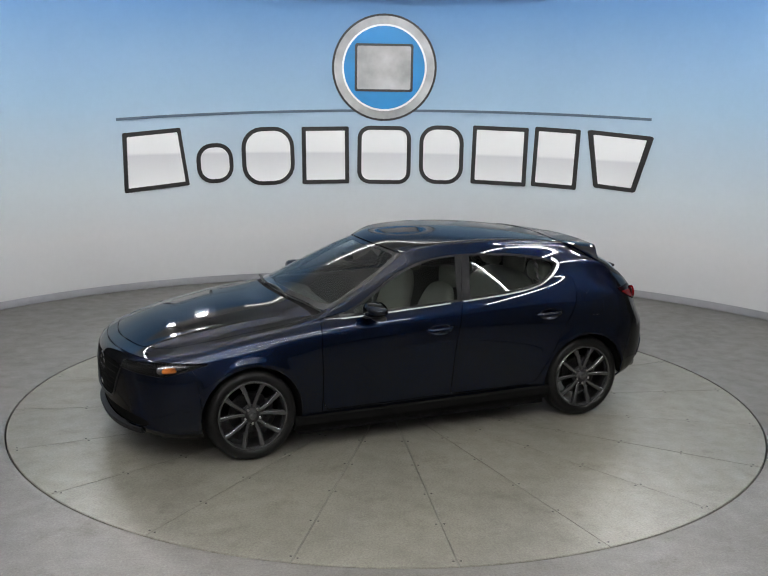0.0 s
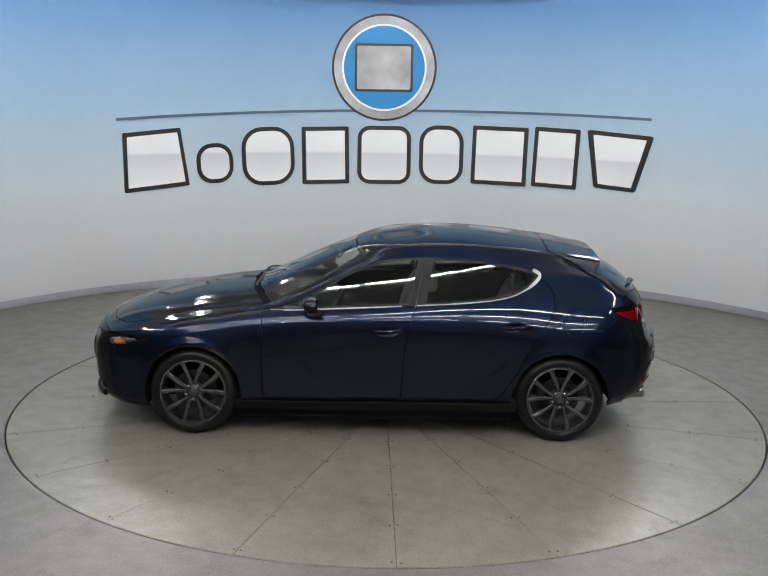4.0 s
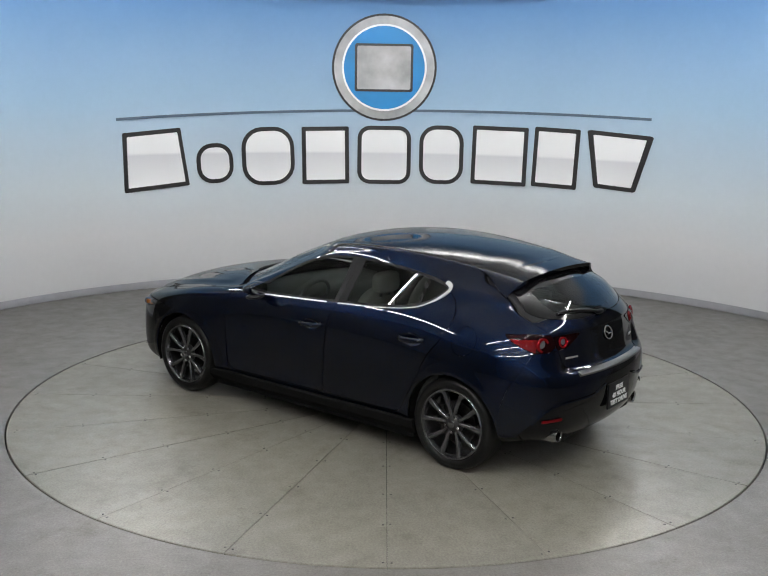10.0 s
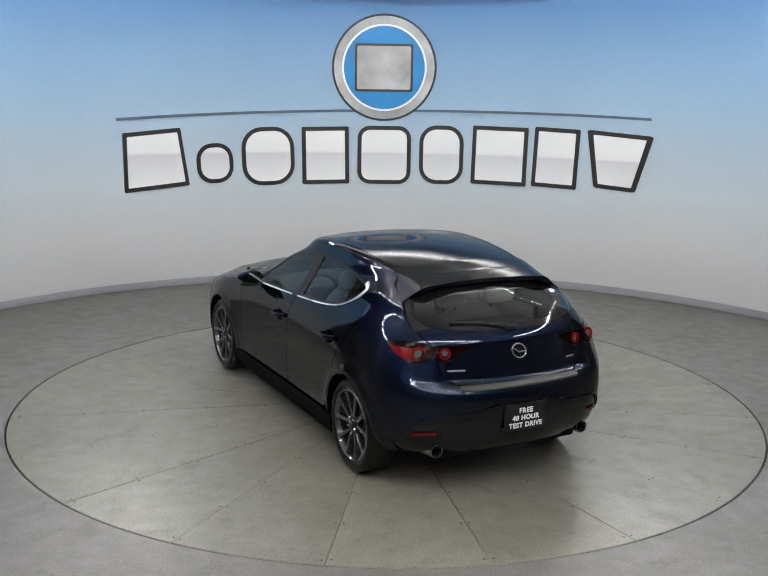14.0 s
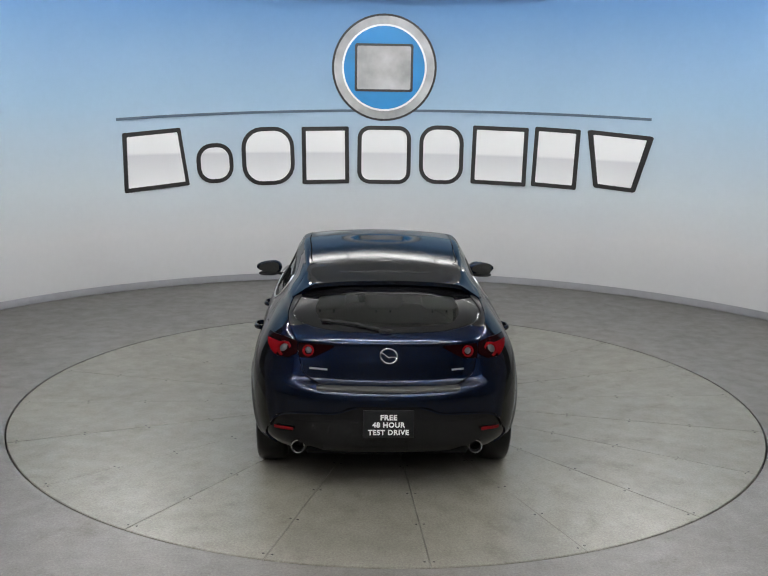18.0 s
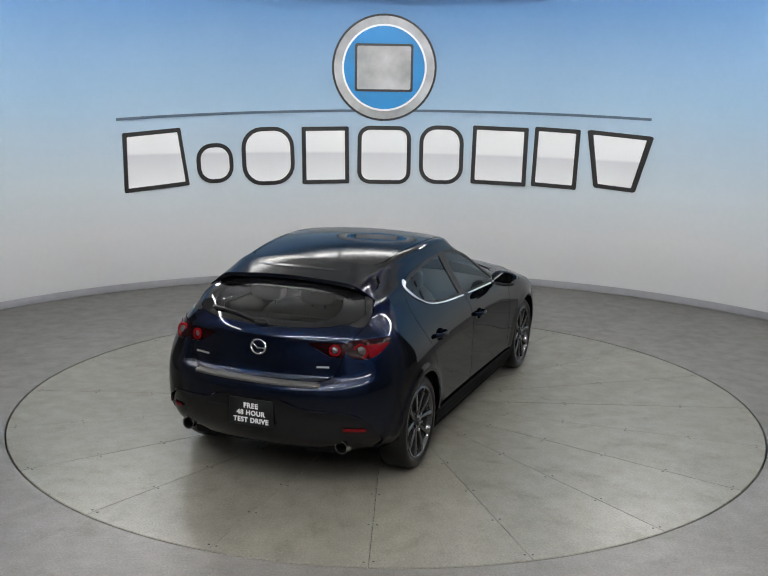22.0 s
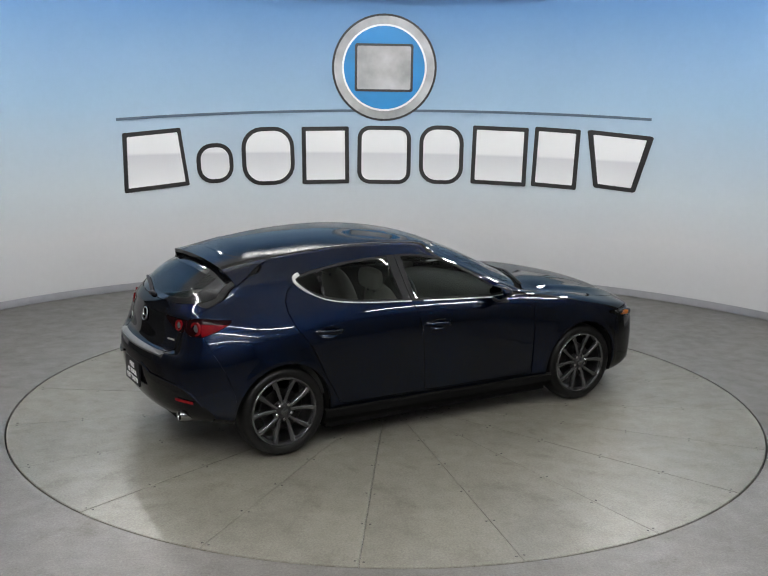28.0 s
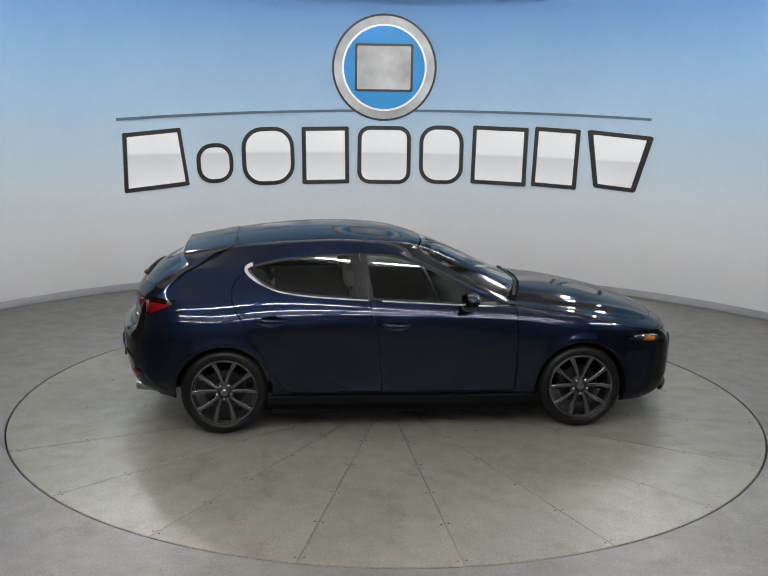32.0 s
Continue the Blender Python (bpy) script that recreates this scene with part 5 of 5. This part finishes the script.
def wheels(car_e):
    proto = None
    for x0 in (HUB_X, -HUB_X):
        for side in (1, -1):
            w = new("wheel")
            w.parent = car_e
            tagged(w, "grey ten-spoke alloy wheel with black tyre")
            w.matrix_basis = Matrix.Translation(Vector((x0, side * (HUB_Y + 0.006), HUB_Z)) + CAR_OFF) @ pose(0, 0, 0, 0, 0, 0 if side > 0 else 180)
            if proto is None:
                proto = {}
                prof = [(0.250, -0.205), (0.264, -0.212), (0.295, -0.208), (0.316, -0.190), (0.3235, -0.165), (0.325, -0.105), (0.3235, -0.045), (0.316, -0.018), (0.300, -0.004), (0.282, 0.001),
                        (0.266, -0.002), (0.256, -0.008), (0.250, -0.014)]
                proto["tyre"] = (lathe(prof, 72), RUBBER, "black low-profile tyre", 40)
                rim = [(0.226, -0.036), (0.232, -0.014), (0.238, -0.005), (0.247, -0.003), (0.252, -0.008), (0.251, -0.016)]
                barrel = [(0.248, -0.20), (0.236, -0.20), (0.222, -0.12), (0.222, -0.05), (0.227, -0.034)]
                proto["barrel"] = (lathe(barrel, 64), RIM_DARK, "dark inner rim barrel", 40)
                proto["rim"] = (lathe(rim, 72), RIM, "dark grey alloy rim", 40)
                proto["brake_disc"] = (lathe([(0.05, -0.085), (0.150, -0.085), (0.152, -0.088), (0.152, -0.105), (0.05, -0.105)], 48), STEEL, "steel brake disc", 40)
                proto["hub"] = (lathe([(0.001, -0.012), (0.026, -0.012), (0.030, -0.016), (0.052, -0.026), (0.074, -0.034), (0.078, -0.042), (0.074, -0.06), (0.05, -0.08)], 40), RIM_DARK, "dark wheel hub", 40)
                proto["centre_cap"] = (lathe([(0.001, -0.006), (0.020, -0.007), (0.026, -0.010), (0.027, -0.018)], 28), RIM, "grey centre cap", 40)
                V, F = [], []
                for k in range(5):
                    for d in (-1, 1):
                        a0 = 2 * math.pi * (k + 0.25) / 5
                        a_in, a_out = a0 + d * 0.20, a0 + d * 0.335
                        base = len(V)
                        for f, wd, top, bot in ((0.0, 0.0125, -0.026, -0.060), (0.25, 0.0128, -0.019, -0.055), (0.6, 0.0142, -0.012, -0.048), (0.9, 0.0175, -0.006, -0.040), (1.0, 0.0205, -0.007, -0.036)):
                            r = 0.055 + (0.2365 - 0.055) * f
                            a = a_in + (a_out - a_in) * f
                            c, s = math.cos(a), math.sin(a)
                            for o, h in ((-1, bot), (-1.0, top - 0.006), (-0.55, top), (0.55, top - 0.001), (1.0, top - 0.007), (1, bot)):
                                V.append((r * c - o * wd * s, h, r * s + o * wd * c))
                        for j in range(4):
                            for m in range(6):
                                F.append((base + 6 * j + m, base + 6 * j + (m + 1) % 6, base + 6 * j + 6 + (m + 1) % 6, base + 6 * j + 6 + m))
                proto["spokes_data"] = (V, F)
                proto["meshes"] = {}
            for nm in ("tyre", "rim", "barrel", "brake_disc", "hub", "centre_cap"):
                (V, F), mat, lab, sh = proto[nm]
                if nm not in proto["meshes"]:
                    ob = obj(nm, V, [f[::-1] for f in F], mat, w, lab, True, sh)
                    proto["meshes"][nm] = ob.data
                else:
                    ob = new(nm, proto["meshes"][nm])
                    ob.parent = w
                    tagged(ob, lab)
            V, F = proto["spokes_data"]
            for k in range(10):
                key = "spoke%d" % k
                if key not in proto["meshes"]:
                    ob = obj("spoke", V[30 * k:30 * k + 30], [tuple(i - 30 * k for i in f) for f in F[24 * k:24 * k + 24]], RIM, w, "", True, 35)
                    proto["meshes"][key] = ob.data
                else:
                    ob = new("spoke", proto["meshes"][key])
                    ob.parent = w
            for k in range(5):
                a = 2 * math.pi * (k + 0.75) / 5
                if "nut" not in proto["meshes"]:
                    VV, FF = lathe([(0.001, 0.006), (0.008, 0.006), (0.0115, 0.002), (0.0115, -0.02)], 12)
                    ob = obj("wheel_nut", VV, [f[::-1] for f in FF], CHROME, w, "", True, 40)
                    proto["meshes"]["nut"] = ob.data
                else:
                    ob = new("wheel_nut", proto["meshes"]["nut"])
                    ob.parent = w
                ob.matrix_basis = pose(0.056 * math.cos(a), -0.016, 0.056 * math.sin(a))
            bm = box(bmesh.new(), (0.135 if side * x0 < 0 else -0.135, -0.095, 0.03), (0.06, 0.05, 0.15), 0.012)
            part("brake_caliper", bm, STEEL, w, "dull metal brake caliper")


def seat(car_e, x, y, wide, label, rests, name="front_seat"):
    V, F = blob((x, y, 0.47), (0.26, wide, 0.10), 3.2, 12, 24)
    s = carobj(name, V, F, LEATHER, car_e, label, 60)
    V, F = blob((0, 0, 0), (0.085, wide * 0.95, 0.31), 3.0, 14, 24)
    V = [(x - 0.26 - 0.30 * v[2] + v[0], y + v[1] * (1 - 0.18 * max(0, v[2]) / 0.31), 0.76 + v[2]) for v in V]
    carobj("backrest", V, F, LEATHER, s, "pale leather backrest", 60)
    for d in rests:
        V, F = blob((x - 0.415, y + d, 1.115), (0.055, 0.135, 0.080), 3.6, 10, 22)
        carobj("head_restraint", V, F, LEATHER, s, "pale head restraint", 60)
        bm = bmesh.new()
        for k in (-0.05, 0.05):
            box(bm, (x - 0.405, y + d + k, 1.05), (0.012, 0.012, 0.09))
        carpart("restraint_rods", bm, DASH, s)


def interior(car_e):
    seat(car_e, 0.02, 0.37, 0.25, "pale leather front seat", (0.0,))
    seat(car_e, 0.02, -0.37, 0.25, "pale leather front seat", (0.0,))
    seat(car_e, -0.78, 0.0, 0.62, "pale leather rear bench", (-0.40, 0.0, 0.40), "rear_bench")
    V, F = [], []
    n = 24
    prof = [(0.45, 0.60), (0.47, 0.84), (0.52, 0.905), (0.66, 0.945), (0.80, 0.955), (0.92, 0.945), (0.95, 0.5)]
    for i in range(n + 1):
        y = 0.70 * (2 * i / n - 1)
        for x, z in prof:
            V.append((x - 0.10 * (y / 0.7) ** 2, y, z - 0.02 * (y / 0.7) ** 2))
    k = len(prof)
    for i in range(n):
        for j in range(k - 1):
            F.append((i * k + j, (i + 1) * k + j, (i + 1) * k + j + 1, i * k + j + 1))
    carobj("dashboard", V, F, DASH, car_e, "dark dashboard", 40)
    V, F = [], []
    m = Matrix.Translation((0.36, 0.37, 0.87)) @ Matrix.Rotation(radians(65), 4, "Y")
    nn, kk = 36, 8
    for i in range(nn):
        a = 2 * math.pi * i / nn
        for j in range(kk):
            b = 2 * math.pi * j / kk
            r = 0.178 + 0.014 * math.cos(b)
            V.append(m @ Vector((r * math.cos(a), r * math.sin(a), 0.014 * math.sin(b))))
    for i in range(nn):
        for j in range(kk):
            F.append((i * kk + j, i * kk + (j + 1) % kk, ((i + 1) % nn) * kk + (j + 1) % kk, ((i + 1) % nn) * kk + j))
    sw = carobj("steering_wheel", V, F, DASH, car_e, "black steering wheel", 60)
    bm = bmesh.new()
    box(bm, (0, 0, 0), (0.12, 0.15, 0.03), 0.012, None)
    box(bm, (0, 0, 0), (0.05, 0.34, 0.015), 0.005)
    bmesh.ops.transform(bm, matrix=m, verts=bm.verts)
    carpart("steering_hub", bm, DASH, sw)
    # cabin floor, door cards, headliner, parcel shelf
    bm = box(bmesh.new(), (-0.45, 0, 0.33), (2.5, 1.36, 0.06), 0.01)
    carpart("cabin_floor", bm, DASH, car_e, "dark cabin carpet")
    for s in (1, -1):
        bm = box(bmesh.new(), (-0.25, s * 0.755, 0.68), (1.9, 0.05, 0.60), 0.02)
        carpart("door_card", bm, DASH, car_e, "dark inner door lining")
    V, F = [], []
    n = 20
    for i in range(n + 1):
        y = 0.50 * (2 * i / n - 1)
        for j in range(13):
            x = 0.10 - 1.55 * j / 12
            V.append((x, y, top_z(min(x, -0.02), y) - 0.045))
    for i in range(n):
        for j in range(12):
            F.append((i * 13 + j, i * 13 + j + 1, (i + 1) * 13 + j + 1, (i + 1) * 13 + j))
    carobj("headliner", V, F, HEADLINER, car_e, "grey headliner", 60)
    bm = box(bmesh.new(), (-1.50, 0, 0.93), (0.55, 1.16, 0.03), 0.01)
    carpart("parcel_shelf", bm, SHELF_GREY, car_e, "grey parcel shelf")
    V, F = blob((0.33, 0.0, 1.245), (0.02, 0.115, 0.032), 2.8, 8, 16)
    carobj("inner_mirror", V, F, BLACK_TRIM, car_e, "black inside mirror")


room()
lights()
sign()
PLATE_OB = turntable()
CAR_OB = car()


def motions():
    rows = [(t, pose(0, 0, 0.0, 0, 0, TURN_START + TURN_RATE * t)) for t in [float(i) for i in range(33)]]
    walk(PLATE_OB, rows)
    walk(CAR_OB, [(t, pose(0, 0, 0.002) @ m) for t, m in rows])


motions()
